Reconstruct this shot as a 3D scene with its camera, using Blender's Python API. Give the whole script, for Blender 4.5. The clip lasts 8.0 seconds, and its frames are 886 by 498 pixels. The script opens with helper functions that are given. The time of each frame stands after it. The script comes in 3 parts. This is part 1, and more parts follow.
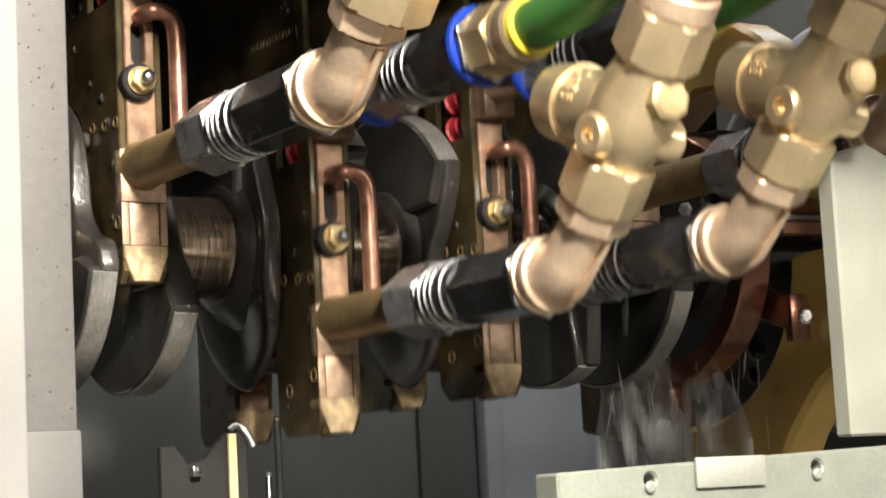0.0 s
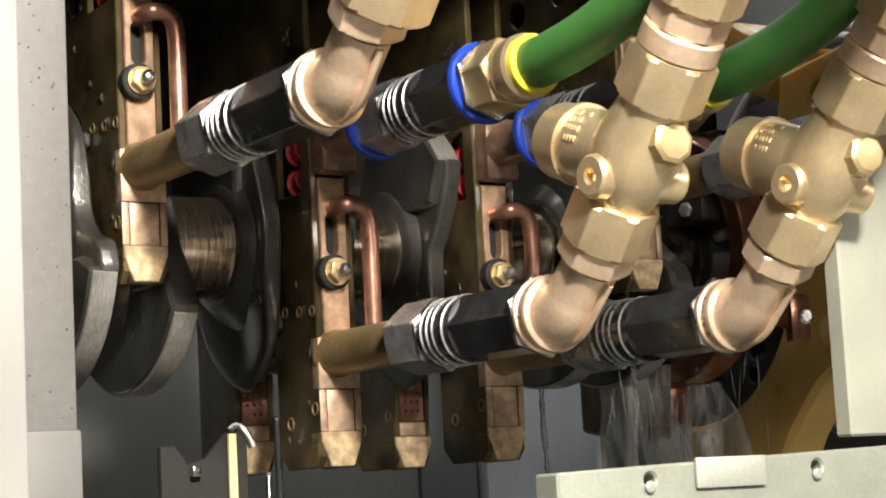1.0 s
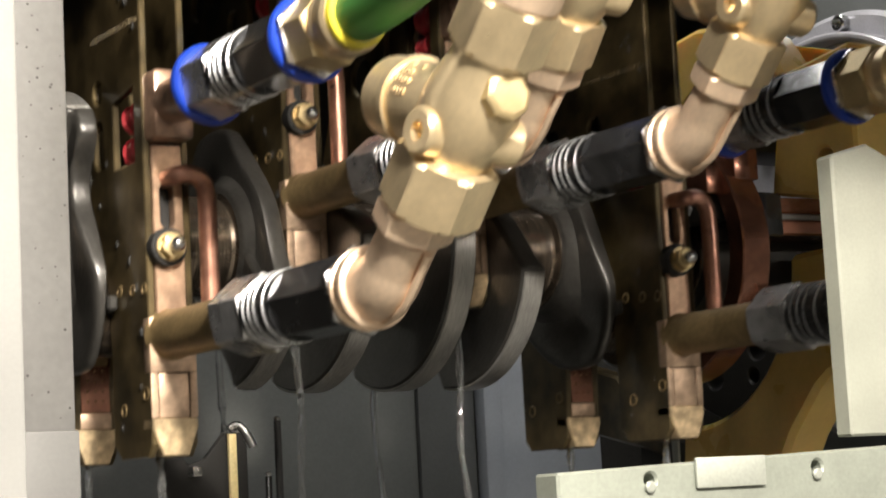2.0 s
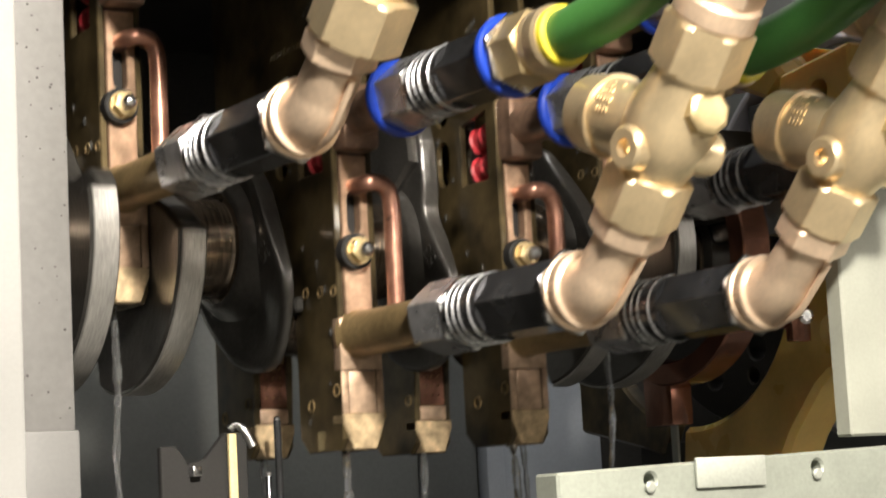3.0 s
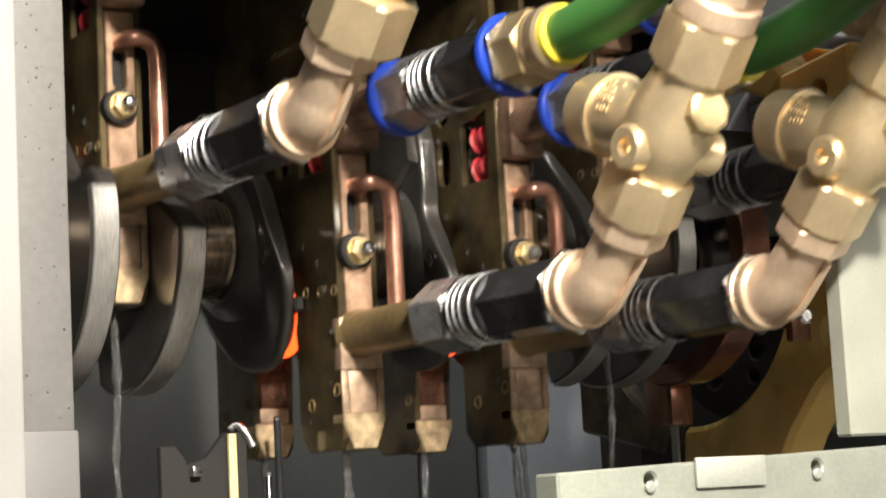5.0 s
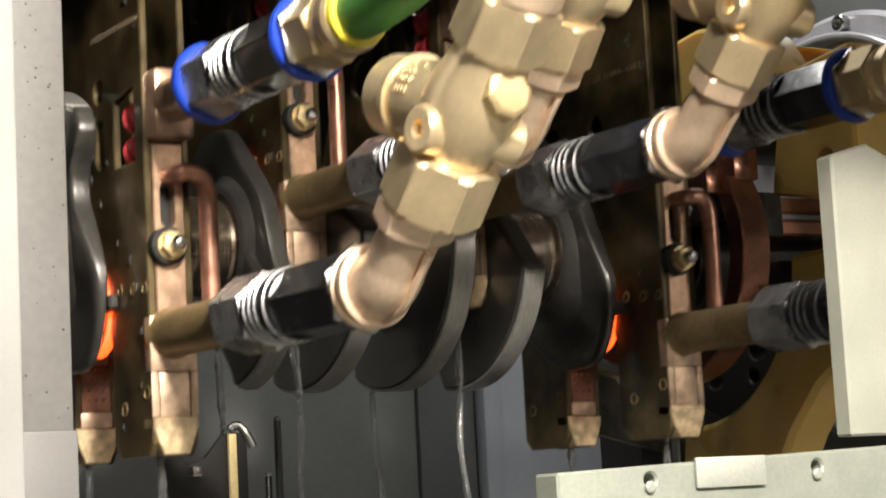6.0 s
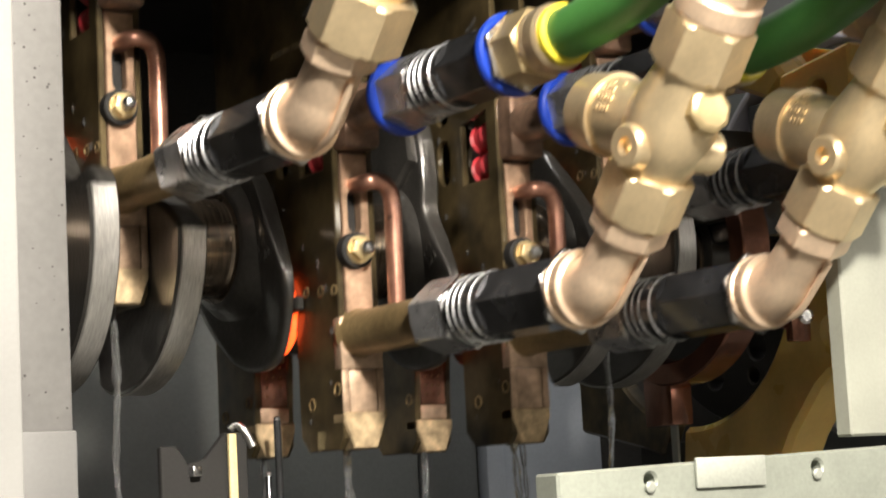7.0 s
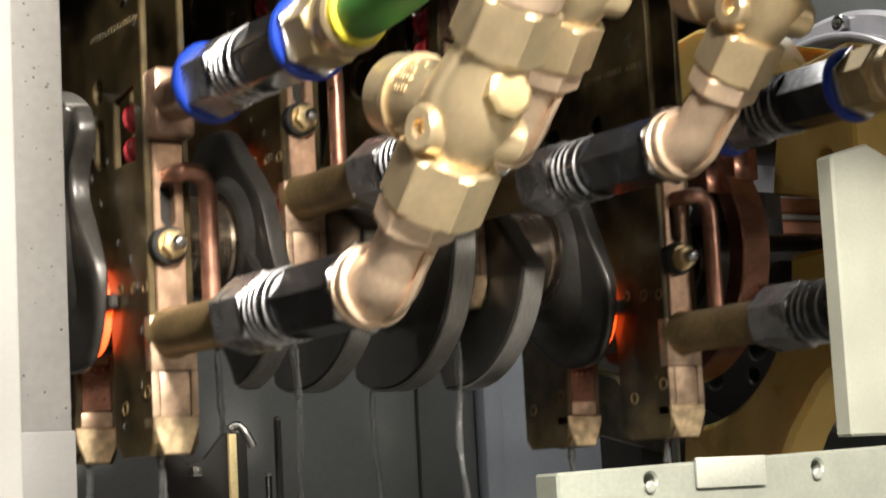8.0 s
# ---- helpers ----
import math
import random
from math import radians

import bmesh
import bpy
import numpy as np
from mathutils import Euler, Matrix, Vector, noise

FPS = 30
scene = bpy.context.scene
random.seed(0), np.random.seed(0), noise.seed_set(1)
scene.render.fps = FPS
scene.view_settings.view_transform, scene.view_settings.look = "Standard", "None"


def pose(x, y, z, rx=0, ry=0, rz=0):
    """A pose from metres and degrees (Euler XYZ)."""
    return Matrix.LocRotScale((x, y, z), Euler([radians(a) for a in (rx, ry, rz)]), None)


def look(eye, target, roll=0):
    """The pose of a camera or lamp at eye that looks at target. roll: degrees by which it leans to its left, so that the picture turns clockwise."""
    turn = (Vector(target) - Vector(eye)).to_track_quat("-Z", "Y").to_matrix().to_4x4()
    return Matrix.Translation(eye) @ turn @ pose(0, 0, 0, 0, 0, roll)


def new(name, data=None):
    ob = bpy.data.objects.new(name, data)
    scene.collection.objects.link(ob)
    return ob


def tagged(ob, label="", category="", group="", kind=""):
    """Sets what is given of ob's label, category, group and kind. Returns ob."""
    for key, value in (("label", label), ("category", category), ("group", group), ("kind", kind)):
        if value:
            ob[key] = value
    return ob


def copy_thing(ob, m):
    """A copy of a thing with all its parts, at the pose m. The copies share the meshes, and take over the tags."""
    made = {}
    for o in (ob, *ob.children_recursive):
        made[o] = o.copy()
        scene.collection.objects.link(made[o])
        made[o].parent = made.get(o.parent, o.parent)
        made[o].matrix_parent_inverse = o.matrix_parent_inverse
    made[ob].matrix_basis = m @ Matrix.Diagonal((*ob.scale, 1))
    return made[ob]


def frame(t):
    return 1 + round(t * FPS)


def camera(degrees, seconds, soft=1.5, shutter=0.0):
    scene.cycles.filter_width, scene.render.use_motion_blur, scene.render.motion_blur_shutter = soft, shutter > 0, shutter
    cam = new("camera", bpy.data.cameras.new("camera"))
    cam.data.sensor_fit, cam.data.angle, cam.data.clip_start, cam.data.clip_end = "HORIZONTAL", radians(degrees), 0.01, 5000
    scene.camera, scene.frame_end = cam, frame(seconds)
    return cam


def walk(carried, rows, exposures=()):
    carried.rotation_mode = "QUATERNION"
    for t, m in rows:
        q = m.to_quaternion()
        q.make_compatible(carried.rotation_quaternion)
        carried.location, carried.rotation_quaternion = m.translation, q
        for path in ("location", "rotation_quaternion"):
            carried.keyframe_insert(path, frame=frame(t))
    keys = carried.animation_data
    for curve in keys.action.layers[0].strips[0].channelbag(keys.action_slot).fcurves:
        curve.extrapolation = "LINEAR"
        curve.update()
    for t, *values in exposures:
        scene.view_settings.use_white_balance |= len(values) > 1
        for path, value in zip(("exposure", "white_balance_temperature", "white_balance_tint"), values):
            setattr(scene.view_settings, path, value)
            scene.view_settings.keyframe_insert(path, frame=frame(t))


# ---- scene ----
cam = camera(24.88, 8.0, soft=1.9, shutter=0.5)
EYE, YAW, PITCH, ROLL = Vector((-0.3815, -0.9290, 1.0695)), radians(32.3734), radians(7.2), radians(-3.0)
ahead = Vector((math.sin(YAW) * math.cos(PITCH), math.cos(YAW) * math.cos(PITCH), math.sin(PITCH)))
CAM = look(EYE, EYE + ahead, math.degrees(ROLL))
walk(cam, [(0.0, CAM), (8.0, CAM)])

# ---- the turning of the shaft ----
AXIS_Z, RIDE_Z, THROW, PERIOD = 1.2055, 1.2, 0.045, 2.003
PIN_X = (0.0, 0.0987, 0.1960, 0.2973)
TIMES = [0.0, 0.1, 0.2, 0.3, 0.4, 0.7, 1.0, 1.15] + [round(1.2 + 0.1 * i, 1) for i in range(69)]


def turned(t):
    """Degrees that the shaft has turned; at 0 the first pin stands on top."""
    return -2.8 if t < 1.19 else 57.2 + 360 * (t - 1.5) / PERIOD


def lifted(i, t):
    """Height from which two of the inductors still come down at the start."""
    rows = {1: ((0.0, 0.0165), (0.1, 0.0046), (0.2, 0.0012), (0.3, 0.0)), 2: ((0.0, 0.033), (0.1, 0.0205), (0.2, 0.0125), (0.3, 0.0))}
    return dict(rows.get(i, ())).get(t, 0.0)


def pin_place(i, t):
    a = radians(turned(t) + (180 if i in (1, 2) else 0))
    return Vector((PIN_X[i], -THROW * math.sin(a), RIDE_Z + THROW * math.cos(a) + lifted(i, t)))


# ---- light ----
world = bpy.data.worlds.new("world")
scene.world = world
world.use_nodes = True
world.node_tree.nodes["Background"].inputs[0].default_value = (0.75, 0.85, 1.0, 1)
world.node_tree.nodes["Background"].inputs[1].default_value = 0.05


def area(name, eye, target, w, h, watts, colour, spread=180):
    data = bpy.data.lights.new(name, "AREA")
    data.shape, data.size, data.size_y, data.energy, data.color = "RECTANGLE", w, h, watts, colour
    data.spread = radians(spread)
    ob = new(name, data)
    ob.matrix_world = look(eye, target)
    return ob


area("work_lamp", (-0.17, -1.03, 1.60), (0.03, -0.2, 1.2), 0.12, 0.07, 4.7, (1.0, 0.92, 0.80), 75)
area("side_lamp", (0.72, -1.05, 1.38), (0.2, -0.25, 1.2), 0.20, 0.08, 1.7, (1.0, 0.92, 0.81))
# two unseen fill lamps, added to soften the dark areas
area("hall_lamp", (-1.2, -3.0, 3.1), (-0.2, -0.3, 1.1), 1.4, 0.2, 66, (1.0, 0.92, 0.80))
area("hall_lamp", (1.3, -3.1, 3.1), (0.4, -0.3, 1.1), 1.4, 0.2, 66, (1.0, 0.92, 0.80))
# unseen fill lamp, added to brighten the rear guard
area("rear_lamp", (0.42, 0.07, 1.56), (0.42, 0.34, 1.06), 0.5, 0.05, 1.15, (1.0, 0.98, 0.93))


# ---- materials ----
def material(name, colour, rough=0.5, metal=0.0, grain=0.15, size=60.0, bump=0.1, stain=0.25, stain_size=12.0, emit=None, streak=(1, 1, 1), wet=0.0):
    m = bpy.data.materials.new(name)
    m.use_nodes = True
    nt = m.node_tree
    n, l = nt.nodes, nt.links
    bsdf = n["Principled BSDF"]
    co = n.new("ShaderNodeTexCoord")
    info = n.new("ShaderNodeObjectInfo")
    shift = n.new("ShaderNodeVectorMath")
    shift.operation = "MULTIPLY_ADD"
    l.new(info.outputs["Random"], shift.inputs[0])
    shift.inputs[1].default_value = (7, 5, 3)
    l.new(co.outputs["Object"], shift.inputs[2])
    stretch = n.new("ShaderNodeMapping")
    stretch.inputs["Scale"].default_value = streak
    l.new(shift.outputs[0], stretch.inputs[0])
    fine, broad = n.new("ShaderNodeTexNoise"), n.new("ShaderNodeTexNoise")
    fine.inputs["Scale"].default_value, fine.inputs["Detail"].default_value = size * 10, 5
    broad.inputs["Scale"].default_value, broad.inputs["Detail"].default_value = stain_size * 4, 4
    l.new(stretch.outputs[0], fine.inputs["Vector"])
    l.new(shift.outputs[0], broad.inputs["Vector"])

    def spread(src, amount):
        r = n.new("ShaderNodeMapRange")
        r.inputs["From Min"].default_value, r.inputs["From Max"].default_value = 0.3, 0.7
        r.inputs["To Min"].default_value, r.inputs["To Max"].default_value = 1 - amount, 1 + amount * 0.5
        l.new(src, r.inputs["Value"])
        return r.outputs[0]

    a, b = spread(fine.outputs["Fac"], grain), spread(broad.outputs["Fac"], stain)
    mul = n.new("ShaderNodeMath")
    mul.operation = "MULTIPLY"
    l.new(a, mul.inputs[0]), l.new(b, mul.inputs[1])
    tint = n.new("ShaderNodeVectorMath")
    tint.operation = "SCALE"
    tint.inputs[0].default_value = colour
    l.new(mul.outputs[0], tint.inputs["Scale"])
    l.new(tint.outputs[0], bsdf.inputs["Base Color"])
    rr = n.new("ShaderNodeMapRange")
    rr.inputs["To Min"].default_value, rr.inputs["To Max"].default_value = max(0.03, rough - 0.12), min(1, rough + 0.12)
    l.new(broad.outputs["Fac"], rr.inputs["Value"])
    l.new(rr.outputs[0], bsdf.inputs["Roughness"])
    bsdf.inputs["Metallic"].default_value = metal
    bsdf.inputs["Coat Weight"].default_value, bsdf.inputs["Coat Roughness"].default_value = wet, 0.08
    if bump:
        bp = n.new("ShaderNodeBump")
        bp.inputs["Strength"].default_value, bp.inputs["Distance"].default_value = bump, 0.0006
        l.new(fine.outputs["Fac"], bp.inputs["Height"])
        l.new(bp.outputs[0], bsdf.inputs["Normal"])
    if emit:
        bsdf.inputs["Emission Color"].default_value = (*emit[0], 1)
        bsdf.inputs["Emission Strength"].default_value = emit[1]
    return m


BRONZE = material("oiled_bronze", (0.112, 0.082, 0.038), 0.40, 0.55, 0.18, 18, 0.12, 0.85, 9, wet=0.55)
COPPER = material("copper", (0.58, 0.385, 0.265), 0.40, 0.65, 0.25, 22, 0.15, 0.4, 16)
PINK = material("dull_copper", (0.56, 0.40, 0.285), 0.46, 0.55, 0.28, 22, 0.15, 0.42, 20)
REDCOP = material("red_copper", (0.33, 0.15, 0.10), 0.22, 0.8, 0.2, 30, 0.12, 0.35, 14, wet=0.5)
TUBE = material("braze_brown", (0.26, 0.185, 0.09), 0.46, 0.5, 0.2, 40, 0.1, 0.35, 10)
BRASS = material("cast_brass", (0.86, 0.69, 0.44), 0.33, 0.82, 0.06, 45, 0.12, 0.22, 10)
CASTBR = material("rough_bronze", (0.84, 0.64, 0.47), 0.38, 0.65, 0.08, 50, 0.22, 0.25, 12)
GOLD = material("bright_brass", (0.60, 0.47, 0.26), 0.40, 0.75, 0.08, 60, 0.05, 0.15, 14)
TIP = material("tip_brass", (0.62, 0.47, 0.29), 0.5, 0.5, 0.3, 20, 0.15, 0.45, 40)
BLACK = material("black_oxide", (0.085, 0.087, 0.094), 0.24, 0.7, 0.35, 16, 0.35, 0.35, 12, wet=0.5)
DARK = material("dark_steel", (0.46, 0.465, 0.485), 0.28, 0.7, 0.25, 16, 0.25, 0.3, 14, wet=0.4)
ZINC = material("bright_zinc", (0.62, 0.62, 0.63), 0.27, 1.0, 0.3, 40, 0.15, 0.3, 14)
FORGED = material("forged_steel", (0.055, 0.052, 0.048), 0.33, 0.35, 0.25, 40, 0.5, 0.4, 10, wet=0.8)
LITRIM = material("turned_rim", (0.49, 0.48, 0.46), 0.34, 0.7, 0.3, 25, 0.15, 0.3, 10, streak=(6, 1, 1), wet=0.2)
GROUND = material("ground_steel", (0.25, 0.20, 0.155), 0.25, 0.9, 0.75, 14, 0.08, 0.45, 8, streak=(9, 0.5, 0.5), wet=0.3)
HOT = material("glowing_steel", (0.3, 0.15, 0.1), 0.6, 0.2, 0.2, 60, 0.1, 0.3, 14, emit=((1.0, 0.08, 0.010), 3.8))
BLUE = material("blue_ring", (0.012, 0.05, 0.42), 0.35, 0.0, 0.08, 50, 0.03, 0.15, 12)
YELLOW = material("yellow_ring", (0.72, 0.62, 0.05), 0.45, 0.0, 0.06, 50, 0.03, 0.12, 12)
GREEN = material("green_hose", (0.055, 0.19, 0.045), 0.42, 0.0, 0.08, 60, 0.05, 0.2, 6)
REDPL = material("red_bobbin", (0.38, 0.025, 0.035), 0.35, 0.0, 0.1, 50, 0.05, 0.2, 20)
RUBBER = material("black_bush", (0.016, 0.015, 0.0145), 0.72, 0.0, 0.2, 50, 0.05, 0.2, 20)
ALU = material("worn_aluminium", (0.128, 0.125, 0.123), 0.5, 0.25, 0.09, 30, 0.12, 0.10, 5)
GUARD = material("pale_green_paint", (0.31, 0.32, 0.275), 0.5, 0.0, 0.05, 60, 0.03, 0.10, 8)
# pale tone of the post's lit strip and of the busbar insulation
CREAM = material("lit_strip_and_insulator", (0.27, 0.27, 0.265), 0.5, 0.0, 0.04, 60, 0.03, 0.08, 6)
PALE = material("pale_metal", (0.33, 0.355, 0.31), 0.4, 0.3, 0.08, 60, 0.05, 0.15, 8)
BEIGE = material("amber_plastic", (0.64, 0.45, 0.15), 0.30, 0.0, 0.05, 30, 0.05, 0.25, 5)
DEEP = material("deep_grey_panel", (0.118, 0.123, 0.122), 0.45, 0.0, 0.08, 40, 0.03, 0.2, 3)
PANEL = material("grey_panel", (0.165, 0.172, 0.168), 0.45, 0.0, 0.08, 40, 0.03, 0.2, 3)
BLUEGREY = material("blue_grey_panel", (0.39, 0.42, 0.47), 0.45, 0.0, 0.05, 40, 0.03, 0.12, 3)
SHEENALU = material("sheen_aluminium", (0.142, 0.141, 0.140), 0.48, 0.25, 0.05, 60, 0.08, 0.10, 5)
LABEL = material("label_metal", (0.38, 0.40, 0.36), 0.5, 0.25, 0.1, 60, 0.05, 0.15, 9)
HALL = material("pale_wall", (0.50, 0.49, 0.46), 0.7, 0.0, 0.05, 10, 0.05, 0.12, 1)
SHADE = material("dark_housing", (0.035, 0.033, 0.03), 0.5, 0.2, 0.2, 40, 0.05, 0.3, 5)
FLANGE = material("turned_steel", (0.60, 0.59, 0.63), 0.33, 0.35, 0.1, 60, 0.05, 0.2, 6)
BRAZE = material("brazed_copper", (0.34, 0.215, 0.15), 0.38, 0.55, 0.3, 20, 0.3, 0.6, 14, wet=0.3)
REDTUBE = material("reddish_copper_tube", (0.38, 0.19, 0.135), 0.32, 0.7, 0.25, 22, 0.12, 0.4, 14, wet=0.2)
WATER = bpy.data.materials.new("water")
WATER.use_nodes = True
w_ = WATER.node_tree.nodes["Principled BSDF"]
w_.inputs["Base Color"].default_value, w_.inputs["Roughness"].default_value = (0.97, 0.985, 1, 1), 0.03
w_.inputs["Transmission Weight"].default_value, w_.inputs["IOR"].default_value = 0.96, 1.33


amber_ = BEIGE.node_tree.nodes["Principled BSDF"]
amber_.inputs["Subsurface Weight"].default_value, amber_.inputs["Subsurface Scale"].default_value = 0.6, 0.02
amber_.inputs["Subsurface Radius"].default_value = (1.0, 0.55, 0.15)


def aerated_water():
    """Thin falling water full of air: pale, streaked along its fall, with clear gaps."""
    m = bpy.data.materials.new("aerated_water")
    m.use_nodes = True
    n, l = m.node_tree.nodes, m.node_tree.links
    bsdf = n["Principled BSDF"]
    bsdf.inputs["Base Color"].default_value, bsdf.inputs["Roughness"].default_value = (0.86, 0.88, 0.90, 1), 0.18
    co, stretch, noise, ramp = n.new("ShaderNodeTexCoord"), n.new("ShaderNodeMapping"), n.new("ShaderNodeTexNoise"), n.new("ShaderNodeMapRange")
    stretch.inputs["Scale"].default_value = (110, 110, 14)
    noise.inputs["Scale"].default_value, noise.inputs["Detail"].default_value = 1.0, 4
    ramp.inputs["From Min"].default_value, ramp.inputs["From Max"].default_value = 0.36, 0.74
    ramp.inputs["To Min"].default_value, ramp.inputs["To Max"].default_value = 0.03, 0.58
    l.new(co.outputs["Object"], stretch.inputs[0]), l.new(stretch.outputs[0], noise.inputs["Vector"])
    l.new(noise.outputs["Fac"], ramp.inputs["Value"]), l.new(ramp.outputs[0], bsdf.inputs["Alpha"])
    return m


FROTH = aerated_water()


# ---- mesh helpers ----
def mesh_of(name, bm, mat, smooth=30):
    me = bpy.data.meshes.new(name)
    bmesh.ops.recalc_face_normals(bm, faces=bm.faces)
    if smooth:
        for f in bm.faces:
            f.smooth = True
        for e in bm.edges:
            if len(e.link_faces) == 2 and e.calc_face_angle(0) > radians(smooth):
                e.smooth = False
    bm.to_mesh(me)
    bm.free()
    me.materials.append(mat)
    return me


def part(name, bm, mat, parent=None, label="", smooth=27):
    """Links a bmesh as one mesh object under a thing or a part."""
    ob = new(name, mesh_of(name, bm, mat, smooth))
    if parent:
        ob.parent = parent
    return tagged(ob, label)


def thing(name, label, category, group="", kind=""):
    return tagged(new(name), label, category, group, kind)


def align(p, d):
    """A pose at p whose z axis points along d."""
    return Matrix.Translation(p) @ Vector(d).to_track_quat("Z", "Y").to_matrix().to_4x4()


def lathe(profile, m=Matrix(), segs=28, turn=0.0):
    """A turned body round its z axis: profile rows of (height, radius), closed at both ends."""
    bm = bmesh.new()
    rings = []
    for h, r in profile:
        rings.append([bm.verts.new(m @ Vector((r * math.cos(2 * math.pi * k / segs + turn), r * math.sin(2 * math.pi * k / segs + turn), h))) for k in range(segs)])
    for a, b in zip(rings, rings[1:]):
        for k in range(segs):
            bm.faces.new((a[k], a[(k + 1) % segs], b[(k + 1) % segs], b[k]))
    bm.faces.new(rings[0][::-1])
    bm.faces.new(rings[-1])
    return bm


def hexagon(r, length, m, turn=0.0, chamfer=0.0012):
    """A nut-like hexagon, r to its corners, its corners eased and its ends turned off at a slant."""
    rings = []
    for h, limit in ((0, 1 - 1.9 * chamfer / r), (chamfer * 0.5, 1 - 0.8 * chamfer / r), (chamfer, 1.0), (length - chamfer, 1.0), (length - chamfer * 0.5, 1 - 0.8 * chamfer / r), (length, 1 - 1.9 * chamfer / r)):
        ring = []
        for side in range(6):
            for phi in (-28.6, -20, -10, 0, 10, 20, 28.6):
                rr = min(0.866 / math.cos(radians(phi)), 0.986, limit) * r
                a = radians(60 * side + 30 + phi) + turn
                ring.append(m @ Vector((rr * math.cos(a), rr * math.sin(a), h)))
        rings.append(ring)
    return loft(rings)


def box(lo, hi, bevel=0.0008, m=Matrix()):
    bm = bmesh.new()
    bmesh.ops.create_cube(bm, size=1)
    for v in bm.verts:
        v.co = Vector([lo[i] + (hi[i] - lo[i]) * (v.co[i] + 0.5) for i in range(3)])
    if bevel:
        bmesh.ops.bevel(bm, geom=bm.edges[:], offset=bevel, segments=2, affect="EDGES", profile=0.5)
    bmesh.ops.transform(bm, matrix=m, verts=bm.verts)
    return bm


def plate(outline, x0, x1, holes=(), axis="x", bevel=0.0006):
    """A flat plate with holes: outline in the two other axes, from x0 to x1 along the axis."""
    bm = bmesh.new()
    put = {"x": lambda a, b: (x0, a, b), "y": lambda a, b: (a, x0, b), "z": lambda a, b: (a, b, x0)}[axis]
    way = {"x": (x1 - x0, 0, 0), "y": (0, x1 - x0, 0), "z": (0, 0, x1 - x0)}[axis]
    edges = []
    for loop in (outline, *holes):
        vs = [bm.verts.new(put(*p)) for p in loop]
        edges += [bm.edges.new((vs[k], vs[(k + 1) % len(vs)])) for k in range(len(vs))]
    bmesh.ops.triangle_fill(bm, use_beauty=True, use_dissolve=False, edges=edges)
    made = bmesh.ops.extrude_face_region(bm, geom=bm.faces[:])
    bmesh.ops.translate(bm, vec=way, verts=[g for g in made["geom"] if isinstance(g, bmesh.types.BMVert)])
    bmesh.ops.recalc_face_normals(bm, faces=bm.faces)
    if bevel:
        sharp = [e for e in bm.edges if len(e.link_faces) == 2 and e.calc_face_angle(0) > 1.2]
        bmesh.ops.bevel(bm, geom=sharp, offset=bevel, segments=1, affect="EDGES")
    return bm


def circle(y, z, r, n=16, a0=0.0, a1=360.0):
    full = abs(a1 - a0) >= 360
    return [(y + r * math.cos(radians(a0 + (a1 - a0) * k / (n if full else n - 1))), z + r * math.sin(radians(a0 + (a1 - a0) * k / (n if full else n - 1)))) for k in range(n)]


def slot(y, z0, z1, r, n=8):
    return circle(y, z1, r, n, 0, 180) + circle(y, z0, r, n, 180, 360)


def smooth_path(points, steps=8):
    p = [Vector(q) for q in points]
    p = [2 * p[0] - p[1]] + p + [2 * p[-1] - p[-2]]
    out = []
    for i in range(1, len(p) - 2):
        for k in range(steps):
            s = k / steps
            out.append(0.5 * (2 * p[i] + (p[i + 1] - p[i - 1]) * s + (2 * p[i - 1] - 5 * p[i] + 4 * p[i + 1] - p[i + 2]) * s * s + (3 * p[i] - p[i - 1] - 3 * p[i + 1] + p[i + 2]) * s ** 3))
    return out + [p[-2]]


def sweep(path, radii, segs=20):
    """A round body along a path, with a radius at each point."""
    bm = bmesh.new()
    rings, side = [], None
    for i, p in enumerate(path):
        d = (path[min(i + 1, len(path) - 1)] - path[max(i - 1, 0)]).normalized()
        if side is None:
            side = d.orthogonal().normalized()
        side = (side - d * side.dot(d)).normalized()
        up = d.cross(side)
        r = radii[i] if isinstance(radii, (list, tuple)) else radii
        rings.append([bm.verts.new(p + (side * math.cos(2 * math.pi * k / segs) + up * math.sin(2 * math.pi * k / segs)) * r) for k in range(segs)])
    for a, b in zip(rings, rings[1:]):
        for k in range(segs):
            bm.faces.new((a[k], a[(k + 1) % segs], b[(k + 1) % segs], b[k]))
    bm.faces.new(rings[0][::-1]), bm.faces.new(rings[-1])
    return bm


def merged(*bms):
    """One bmesh out of several."""
    out = bmesh.new()
    for b in bms:
        tmp = bpy.data.meshes.new("tmp")
        b.to_mesh(tmp)
        b.free()
        out.from_mesh(tmp)
        bpy.data.meshes.remove(tmp)
    return out


def text_mesh(body, size, depth, m):
    """Raised letters as a bmesh, laid by m from the xy plane."""
    curve = bpy.data.curves.new("letters", "FONT")
    curve.body, curve.size, curve.extrude, curve.resolution_u = body, size, depth, 3
    ob = new("letters", curve)
    me = bpy.data.meshes.new_from_object(ob.evaluated_get(bpy.context.evaluated_depsgraph_get()))
    bpy.data.objects.remove(ob)
    bm = bmesh.new()
    bm.from_mesh(me)
    bpy.data.meshes.remove(me)
    bm.transform(m)
    return bm


